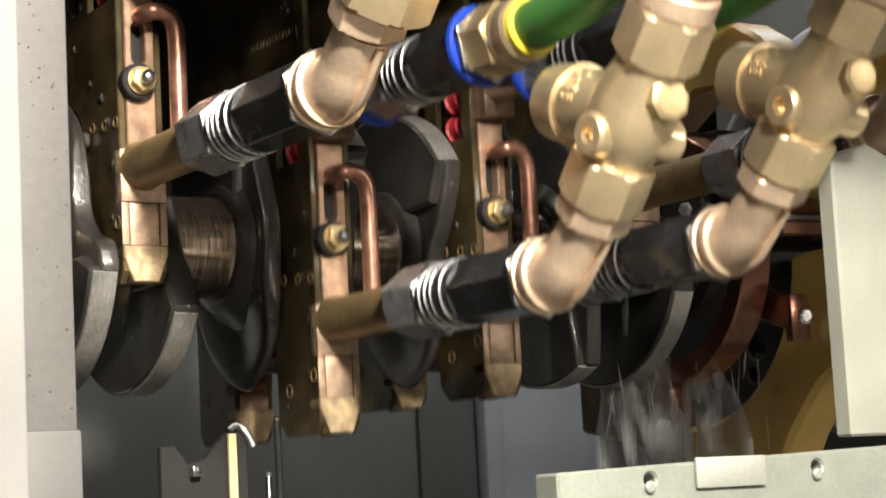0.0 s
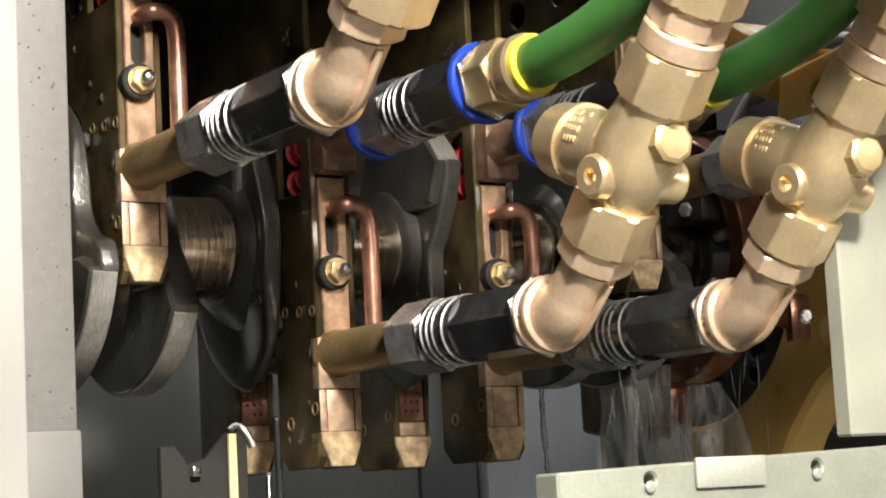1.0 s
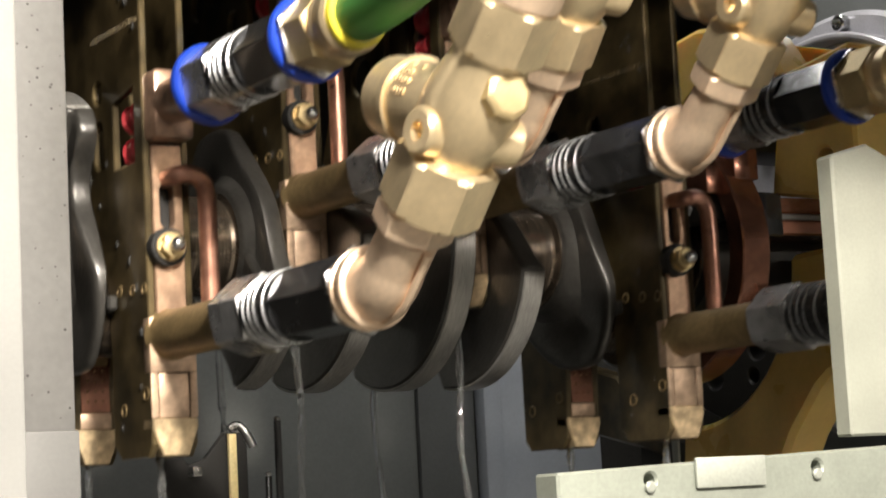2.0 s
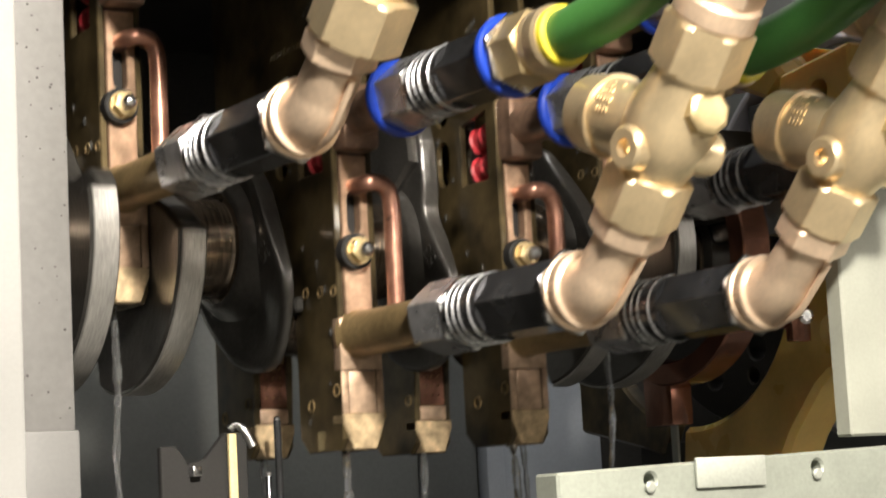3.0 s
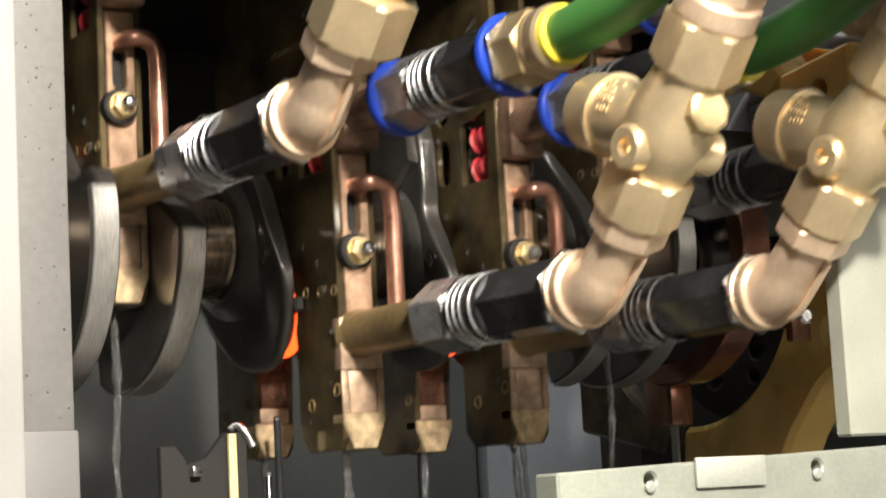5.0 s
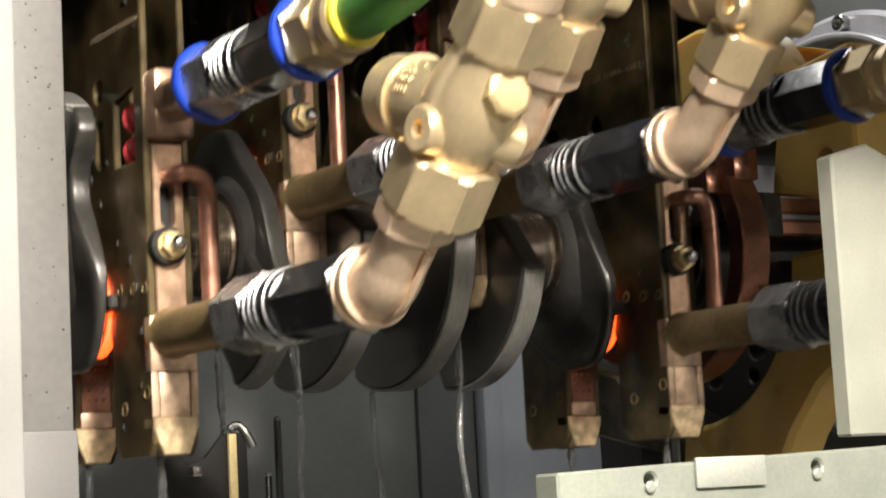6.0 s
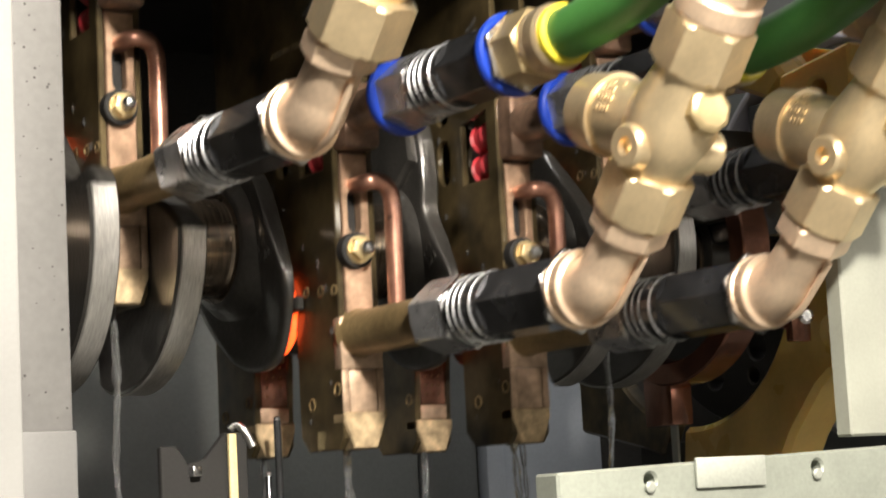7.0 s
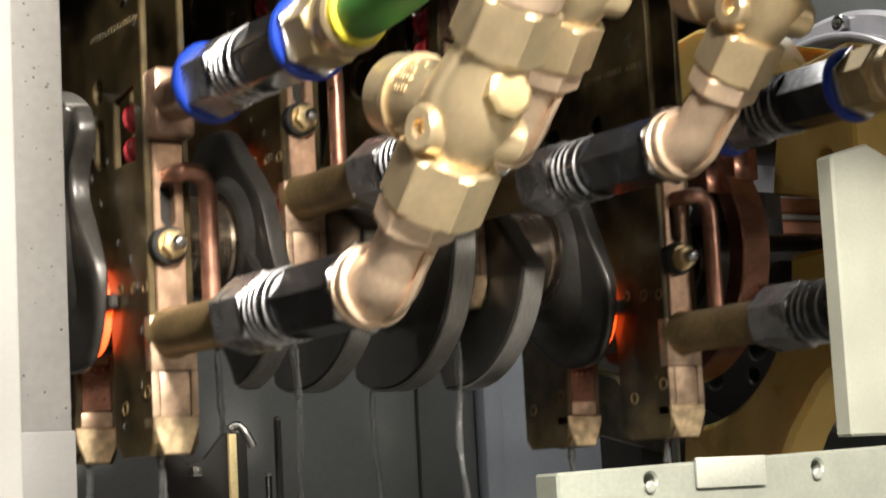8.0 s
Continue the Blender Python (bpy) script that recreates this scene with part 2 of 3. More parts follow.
# ---- the enclosure ----
def build_setting():
    s = dict(kind="structure")
    # unseen hall closes the place; its pale walls also bounce fill light
    tagged(part("floor", box((-3, -4, -0.05), (3.5, 0.64, 0)), HALL), "pale concrete workshop floor", "floor", **s)
    tagged(part("wall_south", box((-3, -4.1, 0), (3.5, -4.0, 3.3)), HALL), "pale workshop wall", "wall", **s)
    tagged(part("hall_wall_west", box((-3.1, -4.0, 0), (-3.0, 0.64, 3.3)), HALL), "pale workshop wall", "wall", **s)
    tagged(part("hall_wall_east", box((3.5, -4.0, 0), (3.6, 0.64, 3.3)), HALL), "pale workshop wall", "wall", **s)
    tagged(part("hall_ceiling", box((-3, -4.0, 3.3), (3.5, 0.64, 3.4)), HALL), "pale workshop ceiling", "ceiling", **s)
    tagged(part("wall_north", box((-3.0, 0.60, 0), (3.5, 0.64, 3.3)), SHADE), "dark grey sheet metal rear wall of the machine", "wall", **s)
    tagged(part("wall_west", box((-0.62, -0.2, 0), (-0.58, 0.60, 2.6)), SHADE), "dark machine side wall", "wall", **s)
    tagged(part("wall_east", box((1.3, -0.2, 0), (1.34, 0.60, 2.6)), PANEL), "dark machine side wall", "wall", **s)
    # unseen sheet, added to block lamp light from the upper plates
    tagged(part("lintel", box((-0.57, -0.226, 1.376), (1.29, -0.200, 1.62)), SHADE), "unseen dark sheet added to shade the upper plates", "lintel", **s)
    # another unseen blocker, added to keep lamp light off the right valves
    tagged(part("door_panel", box((0.090, -0.506, 1.315), (1.29, -0.496, 1.75), 0.002), SHADE), "unseen dark panel added to shade the right valves", "door panel", **s)
    tagged(part("ceiling", box((-0.62, 0.05, 2.6), (1.34, 0.64, 2.64)), SHADE), "dark machine roof", "ceiling", **s)


def build_panels():
    # folded rear guard: dark part, seam and pale blue-grey part
    t = thing("rear_guard", "dark grey and blue-grey folded sheet metal guard behind the shaft", "machine guard")
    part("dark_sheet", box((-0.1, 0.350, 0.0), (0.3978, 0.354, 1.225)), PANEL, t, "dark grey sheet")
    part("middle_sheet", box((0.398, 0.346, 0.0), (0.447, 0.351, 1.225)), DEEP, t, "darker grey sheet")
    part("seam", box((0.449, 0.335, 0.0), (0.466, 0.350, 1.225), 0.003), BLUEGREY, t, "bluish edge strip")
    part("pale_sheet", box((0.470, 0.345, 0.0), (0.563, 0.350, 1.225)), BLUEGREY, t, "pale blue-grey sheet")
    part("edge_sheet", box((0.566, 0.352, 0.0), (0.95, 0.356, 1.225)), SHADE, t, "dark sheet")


def build_backing():
    # out-of-view blocks, added to keep the space behind dark
    t = thing("inductor_carriage", "unseen dark blocks added behind and above the inductors", "machine carriage")
    part("beam", box((-0.5, 0.24, 1.46), (1.25, 0.598, 2.3), 0.004), SHADE, t)
    for x in PIN_X:
        part("slide", box((x - 0.030, 0.10, 1.58), (x + 0.045, 0.239, 2.2), 0.003), SHADE, t)
        part("slide_edge", box((x + 0.0455, 0.101, 1.58), (x + 0.0468, 0.238, 2.2), 0.0003), TUBE, t)


# ---- the crankshaft ----
def arc_points(half, r=0.075, n=24):
    """The arc of a counterweight, half degrees to each side of straight down."""
    return [(r * math.cos(radians(-90 - half + 2 * half * k / n)), r * math.sin(radians(-90 - half + 2 * half * k / n))) for k in range(n + 1)]


def web_outline(sign, half, w=0.036, top=0.072, point=1.0):
    """Outline in (y, z) of a web whose pin stands at +z times sign: a heavy arc on the far side, tapering round the pin."""
    pts = arc_points(half)
    y1, z1 = pts[-1]
    if half > 60:
        knots = [(0, y1, z1), (0, y1 - 0.004, z1 + 0.012), (0, 0.0515, -0.004), (0, 0.0425, 0.008), (0, w + 0.003, 0.025), (0, w, 0.044)]
    else:
        knots = [(0, y1, z1), (0, y1 + 0.2 * (0.0455 - y1), 0.86 * z1), (0, 0.5 * (y1 + 0.0455), 0.52 * z1), (0, 0.0455, -0.006), (0, w + 0.005, 0.020), (0, w, 0.044)]
    flank = [(q.y, q.z) for q in smooth_path(knots, 4)[1:-1]]
    pts += flank
    for k in range(13):
        a = radians(180 * k / 12)
        c = math.cos(a)
        pts.append((w * math.copysign(abs(c) ** point, c), 0.044 + (top - 0.044) * math.sin(a) ** point))
    pts += [(-y, z) for y, z in flank[::-1]]
    return [(y * sign, z * sign) for y, z in pts]


def loft(rings):
    """A body through rings of points, closed at both ends."""
    bm = bmesh.new()
    made = [[bm.verts.new(p) for p in r] for r in rings]
    n = len(rings[0])
    for a, b in zip(made, made[1:]):
        for k in range(n):
            bm.faces.new((a[k], a[(k + 1) % n], b[(k + 1) % n], b[k]))
    for end in (made[0], made[-1]):
        bm.faces.new(end)
    bmesh.ops.triangulate(bm, faces=[f for f in bm.faces if len(f.verts) > 4])
    return bm


def dished_web(s, half, xa, xb):
    """The web on the open side: pointed round the pin, its face scooped away towards the tip, a heavy rim plate and a hub."""
    outline = web_outline(1, half, 0.0375, 0.0745, 1.32)

    def face(y, z):
        d = max(0.0, min(1.0, (z - 0.016) / 0.052))
        hollow = 0.0030 * math.exp(-((y - 0.004) ** 2 / 0.00022 + (z - 0.044) ** 2 / 0.00030))
        return xa + 0.0045 + 0.0050 * d * d * (3 - 2 * d) + hollow

    rings = [[(xb, y * 0.97, z * 0.97) for y, z in outline], [(xb - 0.0012, y, z) for y, z in outline]]
    rings += [[(face(y, z) + 0.0022, y, z) for y, z in outline], [(face(y, z) + 0.0007, y * 0.985, z * 0.985) for y, z in outline]]
    for k in (0.95, 0.88, 0.80, 0.70, 0.60, 0.48, 0.34, 0.18):
        rings.append([(face(y * k, 0.010 + (z - 0.010) * k), y * k, 0.010 + (z - 0.010) * k) for y, z in outline])
    body = loft([[(x, y * s, z * s) for x, y, z in r] for r in rings])
    arc = arc_points(half - 1, 0.0745)
    foot = 0.055 if half > 60 else 0.8 * arc[-1][0]
    rim = plate([(y * s, z * s) for y, z in arc + [(foot, -0.016), (-foot, -0.016)]], xa, xa + 0.007, bevel=0.0018)
    hub = lathe([(xa - 0.001, 0.031), (xa, 0.033), (xa + 0.004, 0.036), (xa + 0.010, 0.043)], align((0, 0, 0), (1, 0, 0)), 40)
    return merged(body, rim, hub)


HALF_ARC = ((72, 57), (24, 57), (62, 44), (28, 68))  # of the counterweights beside each pin, degrees


def build_crankshaft():
    bands = []
    t = thing("crankshaft", "dark forged steel four-cylinder crankshaft with glowing pins", "crankshaft")
    y = Vector((1, 0, 0))
    mains = [PIN_X[0] - 0.049] + [(a + b) / 2 for a, b in zip(PIN_X, PIN_X[1:])] + [PIN_X[3] + 0.049]
    for x in mains:
        part("main_journal", lathe([(-0.0215, 0.0300), (-0.0190, 0.0300), (-0.0185, 0.0255), (-0.0165, 0.0250), (-0.0160, 0.0262), (0.0160, 0.0262), (0.0165, 0.0250), (0.0185, 0.0255), (0.0190, 0.0300), (0.0215, 0.0300)], align((x, 0, 0), y), 48), GROUND, t, "ground steel journal")
    for i, x in enumerate(PIN_X):
        s = -1 if i in (1, 2) else 1
        part("crankpin", lathe([(-0.0146, 0.0215), (-0.011, 0.0205), (0.011, 0.0205), (0.0146, 0.0215)], align((x, 0, s * THROW), y), 40), GROUND, t, "ground steel crankpin")
        # separate glowing ring, which stands for the heated skin of the pin
        bands.append((part("hot_band", lathe([(-0.0028, 0.0208), (-0.0026, 0.0214), (0.0022, 0.0212), (0.0028, 0.0210)], Matrix.Translation((0, 0, s * THROW)) @ align((0, 0, 0), y), 40), HOT, t, "glowing ring standing for the red-hot pin skin"), x))
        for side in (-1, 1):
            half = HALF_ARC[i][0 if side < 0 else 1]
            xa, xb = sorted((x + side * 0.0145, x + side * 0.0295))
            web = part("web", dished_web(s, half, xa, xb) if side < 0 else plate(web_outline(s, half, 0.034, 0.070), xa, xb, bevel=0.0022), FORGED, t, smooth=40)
            # the light that the rims catch is put into a paler band
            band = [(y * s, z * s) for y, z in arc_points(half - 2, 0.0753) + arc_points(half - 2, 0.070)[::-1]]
            part("turned_rim", plate(band, xa + 0.0012, xb - 0.0012, bevel=0.0006), LITRIM, web, "rim band coloured paler for the light on it")
            if side < 0 and i in (1, 2):
                part("number_mark", text_mesh("53", 0.0125, 0.0013, Matrix(((0, 0, -1, xa + 0.0060), (0, 1, 0, -0.0360), (1, 0, 0, -0.0350), (0, 0, 0, 1)))), FORGED, web, "raised number 53", smooth=0)
    part("shaft_end", lathe([(0, 0.024), (0.03, 0.024), (0.032, 0.022), (0.06, 0.022)], align((PIN_X[3] + 0.06, 0, 0), y), 32), FORGED, t)
    part("nose", lathe([(0, 0.018), (0.12, 0.018)], align((-0.19, 0, 0), y), 32), GROUND, t)
    t.location = (0, 0, AXIS_Z)
    return t, bands


# ---- one inductor ----
XL, XR = -0.0088, 0.0138  # its width along the shaft
XM = (XL + XR) / 2
FACE = -0.0635


def coupling(t, y0, z, name, label, n=0.045):
    """Black hose coupling pointing to the front from y0: hexagon, bright rings, long hexagon."""
    d = (0, -1, 0)
    c = part(name, hexagon(0.0172, 0.027, align((XM, y0, z), d), 0.72), DARK, t, label)
    part("washer", hexagon(0.0174, 0.0017, align((XM, y0 - 0.0265, z), d), 0.72, 0.0004), ZINC, c, "bright steel edge")
    part("sleeve", lathe([(0, 0.0152), (0.027, 0.0152)], align((XM, y0 - 0.028, z), d)), BLACK, c)
    for k, h in enumerate((0.0040, 0.0088, 0.0136, 0.0215)):
        part("ring", lathe([(h, 0.0150), (h + 0.0004, 0.0159), (h + 0.0009, 0.0159), (h + 0.0013, 0.0150)], align((XM, y0 - 0.028, z), d), 32), DARK, c, "bright steel ring")
    part("body", hexagon(0.0158, n, align((XM, y0 - 0.054, z), d), 0.98), BLACK, c)
    part("end_ring", hexagon(0.0182, 0.0022, align((XM, y0 - 0.0532 - n, z), d), 0.72, 0.0004), ZINC, c, "bright steel edge")
    return c


def build_inductor():
    t = thing("inductor", "oiled bronze forked inductor with copper bars, brass valve and green hose", "inductor", "inductors on the crankshaft")
    fork = [(FACE, -0.060), (FACE + 0.005, -0.0655), (-0.028, -0.0655), (-0.0200, -0.058), (-0.0200, -0.012)]
    fork += circle(0.003, 0.006, 0.0240, 12, 205, -10)
    fork += [(0.0305, -0.060), (0.036, -0.0655), (0.068, -0.0655), (0.073, -0.060), (0.073, 0.030), (0.062, 0.058), (0.062, 0.30), (FACE, 0.30)]
    pocket = [(-0.054, 0.0715), (-0.030, 0.0715), (-0.030, 0.103), (-0.054, 0.1075)]
    holes = [pocket, slot(-0.012, 0.080, 0.092, 0.006), circle(0.022, 0.075, 0.011, 18), circle(-0.012, 0.112, 0.006), circle(0.03, 0.11, 0.008)]
    part("side_plate", plate(fork, XL, XL + 0.0036, holes), BRONZE, t)
    part("side_plate", plate(fork, XR - 0.0036, XR, holes), BRONZE, t)
    # core between the plates
    core = [(FACE + 0.006, -0.055), (-0.0215, -0.055), (-0.0215, -0.012)] + circle(0.003, 0.006, 0.0255, 12, 205, -10) + [(0.0315, -0.055), (0.068, -0.055), (0.070, 0.030), (0.060, 0.056), (0.060, 0.066), (FACE + 0.006, 0.066)]
    part("core", plate(core, XL + 0.0037, XR - 0.0037), TUBE, t)
    part("back_strip", box((XL + 0.0037, 0.040, 0.07), (XR - 0.0037, 0.060, 0.30)), SHADE, t)
    # copper front: slotted bar, weld block, lower pad, tip
    part("slotted_bar", plate([(XL + 0.0038, -0.0015), (XR - 0.0038, -0.0015), (XR - 0.0038, 0.078), (XL + 0.0038, 0.078)], FACE + 0.0055, FACE - 0.0012, [slot(XM - 0.0005, 0.0425, 0.0565, 0.0036)], "y"), COPPER, t)
    # black sheet behind the slot paints in its shade
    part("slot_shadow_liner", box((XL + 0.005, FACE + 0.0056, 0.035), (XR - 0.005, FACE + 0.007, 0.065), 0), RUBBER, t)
    part("weld_block", box((XL - 0.0002, FACE - 0.0012, -0.0272), (XR + 0.0002, FACE + 0.006, -0.0020), 0.0005), PINK, t)
    for x0, x1 in ((XL - 0.0002, XL + 0.0034), (XR - 0.0034, XR + 0.0002)):
        part("edge_strip", box((x0, FACE - 0.0011, -0.0478), (x1, FACE - 0.0001, -0.0275), 0.0003), PINK, t)
    part("lower_pad", box((XL + 0.0038, FACE - 0.0010, -0.0480), (XR - 0.0038, FACE + 0.006, -0.0276)), PINK, t)
    tip = [(XL, -0.048), (XR, -0.048), (XR, -0.0525), (XM + 0.0064, -0.0652), (XM - 0.0064, -0.0652), (XL, -0.0525)]
    part("tip", plate(tip, FACE + 0.010, FACE - 0.0014, axis="y"), TIP, t, "chamfered brass tip")
    part("rear_tip", plate(tip, 0.040, 0.0285, axis="y"), TIP, t, "chamfered brass tip")
    part("rear_pad", box((XL + 0.003, 0.0288, -0.0478), (XR - 0.003, 0.034, -0.040)), PINK, t)
    heat = [(XL + 0.0038, -0.0395), (XR - 0.0038, -0.0395), (XR - 0.0038, -0.002), (XL + 0.0038, -0.002)]
    pores = [circle(XM + dx, dz, 0.0007, 6) for dz in (-0.034, -0.029, -0.024, -0.019) for dx in (-0.004, 0.0, 0.004)]
    part("quench_shower", plate(heat, 0.034, 0.0292, pores, "y", 0), REDCOP, t, "perforated red copper quench face")
    # pins on the outer plate
    for y, z, r in ((-0.0317, 0.0133, 0.0030), (-0.0467, 0.0122, 0.0030), (-0.0600, 0.0114, 0.0030), (-0.059, -0.0366, 0.0034), (-0.0330, -0.0426, 0.0034), (0.036, -0.0366, 0.0034), (0.064, -0.0426, 0.0034)):
        part("screw", lathe([(-0.001, r), (0.0002, r), (0.0006, r - 0.0005), (0.0004, r - 0.0009), (-0.0006, r - 0.0010), (-0.0007, 0.0004)], align((XL, y, z), (-1, 0, 0)), 16), TUBE, t, "small bronze screw")
    shoe = [(-0.030, 0.005), (-0.014, 0.003), (-0.0115, 0.007), (-0.014, 0.012), (-0.030, 0.012)]
    part("guide_shoe", plate(shoe, XL - 0.0050, XL - 0.0002, bevel=0.001), SHADE, t, "dark guide shoe beside the pin")
    rng = random.Random(3)
    for k in range(16):
        h = 0.0030 if k % 5 else 0.0022
        y = -0.060 + 0.0036 * k
        part("etched_bar", box((XL - 0.0003, y, 0.1368), (XL + 0.0005, y + rng.uniform(0.0008, 0.0020), 0.1368 + h), 0), BRONZE, t)
    beads = []
    for k in range(34):
        y, z = rng.choice((rng.uniform(-0.060, -0.024), rng.uniform(-0.060, 0.05))), rng.uniform(-0.055, 0.16)
        if z < 0.03 and -0.022 < y:
            continue
        if -0.056 < y < -0.028 and 0.066 < z < 0.112:
            continue
        r = rng.uniform(0.0005, 0.0011)
        beads.append(lathe([(-2.2 * r, 0.0002), (-1.6 * r, 0.7 * r), (-0.4 * r, r), (0.8 * r, 0.75 * r), (1.8 * r, 0.0002)], Matrix.Translation((XL - 0.0002, y, z)) @ Matrix.Rotation(math.pi, 4, "X"), 8))
    tagged(part("dew", merged(*beads), WATER, t, "", 60), "clear water beads on the plate", "", "", "stuff")
    # red bobbins in the pocket
    for z in (0.0800, 0.0960):
        part("bobbin", lathe([(-0.009, 0.0072), (-0.007, 0.0080), (-0.006, 0.0066), (0.0, 0.0064), (0.001, 0.0074), (0.002, 0.0064), (0.006, 0.0066), (0.007, 0.0080), (0.009, 0.0072)], align((XM - 0.001, -0.042, z), (0, -1, 0.15)), 24), REDPL, t, "red plastic bobbin")
    # stud with its nut
    s = Vector((0.0, FACE, 0.0298))
    stud = part("stud", lathe([(0, 0.0034), (0.017, 0.0034), (0.0185, 0.0022), (0.019, 0.0)], align(s, (0, -1, 0)), 20), ZINC, t, "steel stud end")
    part("bush", lathe([(0, 0.0088), (0.006, 0.0088), (0.0066, 0.0080)], align(s, (0, -1, 0)), 24), RUBBER, stud, "black insulating bush")
    part("nut_washer", lathe([(0.0066, 0.0068), (0.0082, 0.0068)], align(s, (0, -1, 0)), 24), GOLD, stud)
    part("nut", hexagon(0.0062, 0.0045, align(s + Vector((0, -0.0082, 0)), (0, -1, 0)), 0.3, 0.0006), GOLD, stud, "brass nut")
    # bent copper tube
    bend = smooth_path([(XM, FACE + 0.004, 0.0625), (XM + 0.001, FACE - 0.010, 0.0625), (XM + 0.006, FACE - 0.012, 0.0628), (0.0140, FACE - 0.012, 0.0605), (0.0168, FACE - 0.012, 0.053), (0.0170, FACE - 0.012, 0.03), (0.0170, FACE - 0.012, -0.002)], 8)
    part("bent_tube", sweep(bend, 0.0043), REDTUBE, t, "bent copper cooling tube")
    part("tube_foot", box((0.012, FACE - 0.018, -0.006), (0.0236, FACE + 0.004, -0.001), 0.001), COPPER, t)
    # feed pipe and coupling
    z0 = -0.0100
    part("feed_pipe", lathe([(-0.001, 0.0132), (0.0015, 0.0118), (0.004, 0.0110), (0.078, 0.0110)], align((XM, FACE, z0), (0, -1, 0))), TUBE, t, "brown brazed pipe")
    coupling(t, -0.1345, z0, "coupling", "black steel hose coupling with bright rings", 0.051)
    # elbow
    yb = -0.2415
    u = Vector((0, -math.cos(radians(50)), math.sin(radians(50))))
    bands = ((0, 0.0153), (0.0006, 0.0164), (0.0020, 0.0165), (0.0026, 0.0154), (0.0060, 0.0152), (0.0064, 0.0164), (0.0076, 0.0166), (0.0088, 0.0162), (0.0094, 0.0141), (0.0100, 0.0137))
    path, radii = [Vector((XM, yb - d, z0)) for d, r in bands], [r for d, r in bands]
    for k in range(1, 9):
        a = radians(50 * k / 8)
        path.append(Vector((XM, yb - 0.0100 - 0.0170 * math.sin(a), z0 + 0.0170 * (1 - math.cos(a)))))
        radii.append(0.0136 - 0.0016 * k / 8)
    e = path[-1]
    base = Vector((XM, yb - 0.0268, z0 + 0.0064)) + u * 0.0145
    for d, r in ((0.15, 0.0120), (0.85, 0.0118), (1.0, 0.0118)):
        path.append(e.lerp(base, d))
        radii.append(r)
    elbow = part("elbow", sweep(path, radii, 32), CASTBR, t, "rough cast bronze elbow", 28)
    rng = random.Random(9)
    for k in range(7):
        m = align((XM, yb - 0.0043, z0), (0, -1, 0)) @ Matrix.Rotation(radians(150 + 11 * k), 4, "Z") @ Matrix.Translation((0.0153, 0, 0))
        part("cast_mark", box((-0.0005, -0.0010, -0.0012 * rng.uniform(0.4, 1)), (0.0006, 0.0006 * rng.uniform(0.4, 1.6), 0.0012), 0.0002, m), CASTBR, elbow)
    rib = smooth_path([path[9] + Vector((0.002, 0, -0.0138)), path[13] + Vector((0.002, -0.006, -0.0124)), path[17] + Vector((0.002, -0.0098, -0.0092)), path[19] + Vector((0.002, -0.0098, -0.0084))], 4)
    part("rib", sweep(rib, 0.0016, 10), CASTBR, elbow)

    def along(d):
        return align(base + u * d, u)

    part("small_nut", hexagon(0.0160, 0.0095, along(0.0), 0.40), CASTBR, t, "bronze nut")
    part("nut", hexagon(0.0180, 0.0225, along(0.0090), 0.40, 0.0022), BRASS, t, "brass nut")
    valve = part("valve", lathe([(0.030, 0.0138), (0.034, 0.0150), (0.039, 0.0170), (0.046, 0.0184), (0.053, 0.0184), (0.060, 0.0172), (0.067, 0.0154), (0.072, 0.0144), (0.075, 0.0142)], align(base, u), 32), BRASS, t, "cast brass valve body", 60)
    v = base + u * 0.047
    back = Vector((0, 0.955, 0.295))
    part("branch", lathe([(0, 0.0140), (0.012, 0.0152), (0.0310, 0.0160), (0.0312, 0.0174), (0.0345, 0.0174), (0.0348, 0.0164), (0.0470, 0.0160), (0.0485, 0.0146)], align(v + Vector((0, 0, 0.003)), back), 32), BRASS, valve, "brass branch with cast letters", 25)
    rng = random.Random(5)
    for row in range(4):
        for k in range(5):
            a = radians(12 + 16 * row)
            m = align(v + Vector((0, 0, 0.003)), back) @ Matrix.Rotation(a, 4, "Z") @ Matrix.Translation((0.0156 + 0.00005 * k, 0, 0.0195 + 0.0021 * k))
            if rng.random() < 0.85:
                part("cast_mark", box((-0.0006, -0.0013 * rng.uniform(0.5, 1), -0.0006), (0.0006, 0.0013, 0.0007), 0.0002, m), BRASS, valve)
    part("boss", lathe([(0.006, 0.0098), (0.019, 0.0088), (0.0205, 0.0076), (0.0204, 0.0036), (0.015, 0.0034), (0.0149, 0.0005)], align(v + Vector((0, 0.003, -0.005)), (-1, -0.08, -0.05)), 24), BRASS, valve, "brass boss with a hole")
    front = Vector((-0.10, -0.99, -0.05)).normalized()
    part("plug_boss", lathe([(0.006, 0.0114), (0.0185, 0.0104), (0.0200, 0.0092)], align(v + Vector((0.003, 0, 0.005)), front), 28), BRASS, valve)
    part("plug", lathe([(0.0190, 0.0090), (0.0245, 0.0094), (0.0262, 0.0088), (0.0274, 0.0070), (0.0278, 0.0030)], align(v + Vector((0.003, 0, 0.005)), front), 8, 0.20), GOLD, valve, "worn brass plug")
    seam = [v + u * d + (front + Vector((0.55, 0, 0))).normalized() * 0.0162 for d in (-0.014, -0.006, 0.002, 0.010, 0.018)]
    part("seam", sweep(smooth_path(seam, 3), 0.0009, 8), BRASS, valve)
    part("side_boss", lathe([(0.006, 0.0096), (0.017, 0.0086), (0.0185, 0.0074)], align(v + Vector((0, -0.004, -0.006)), (1, -0.1, -0.15)), 24), BRASS, valve)
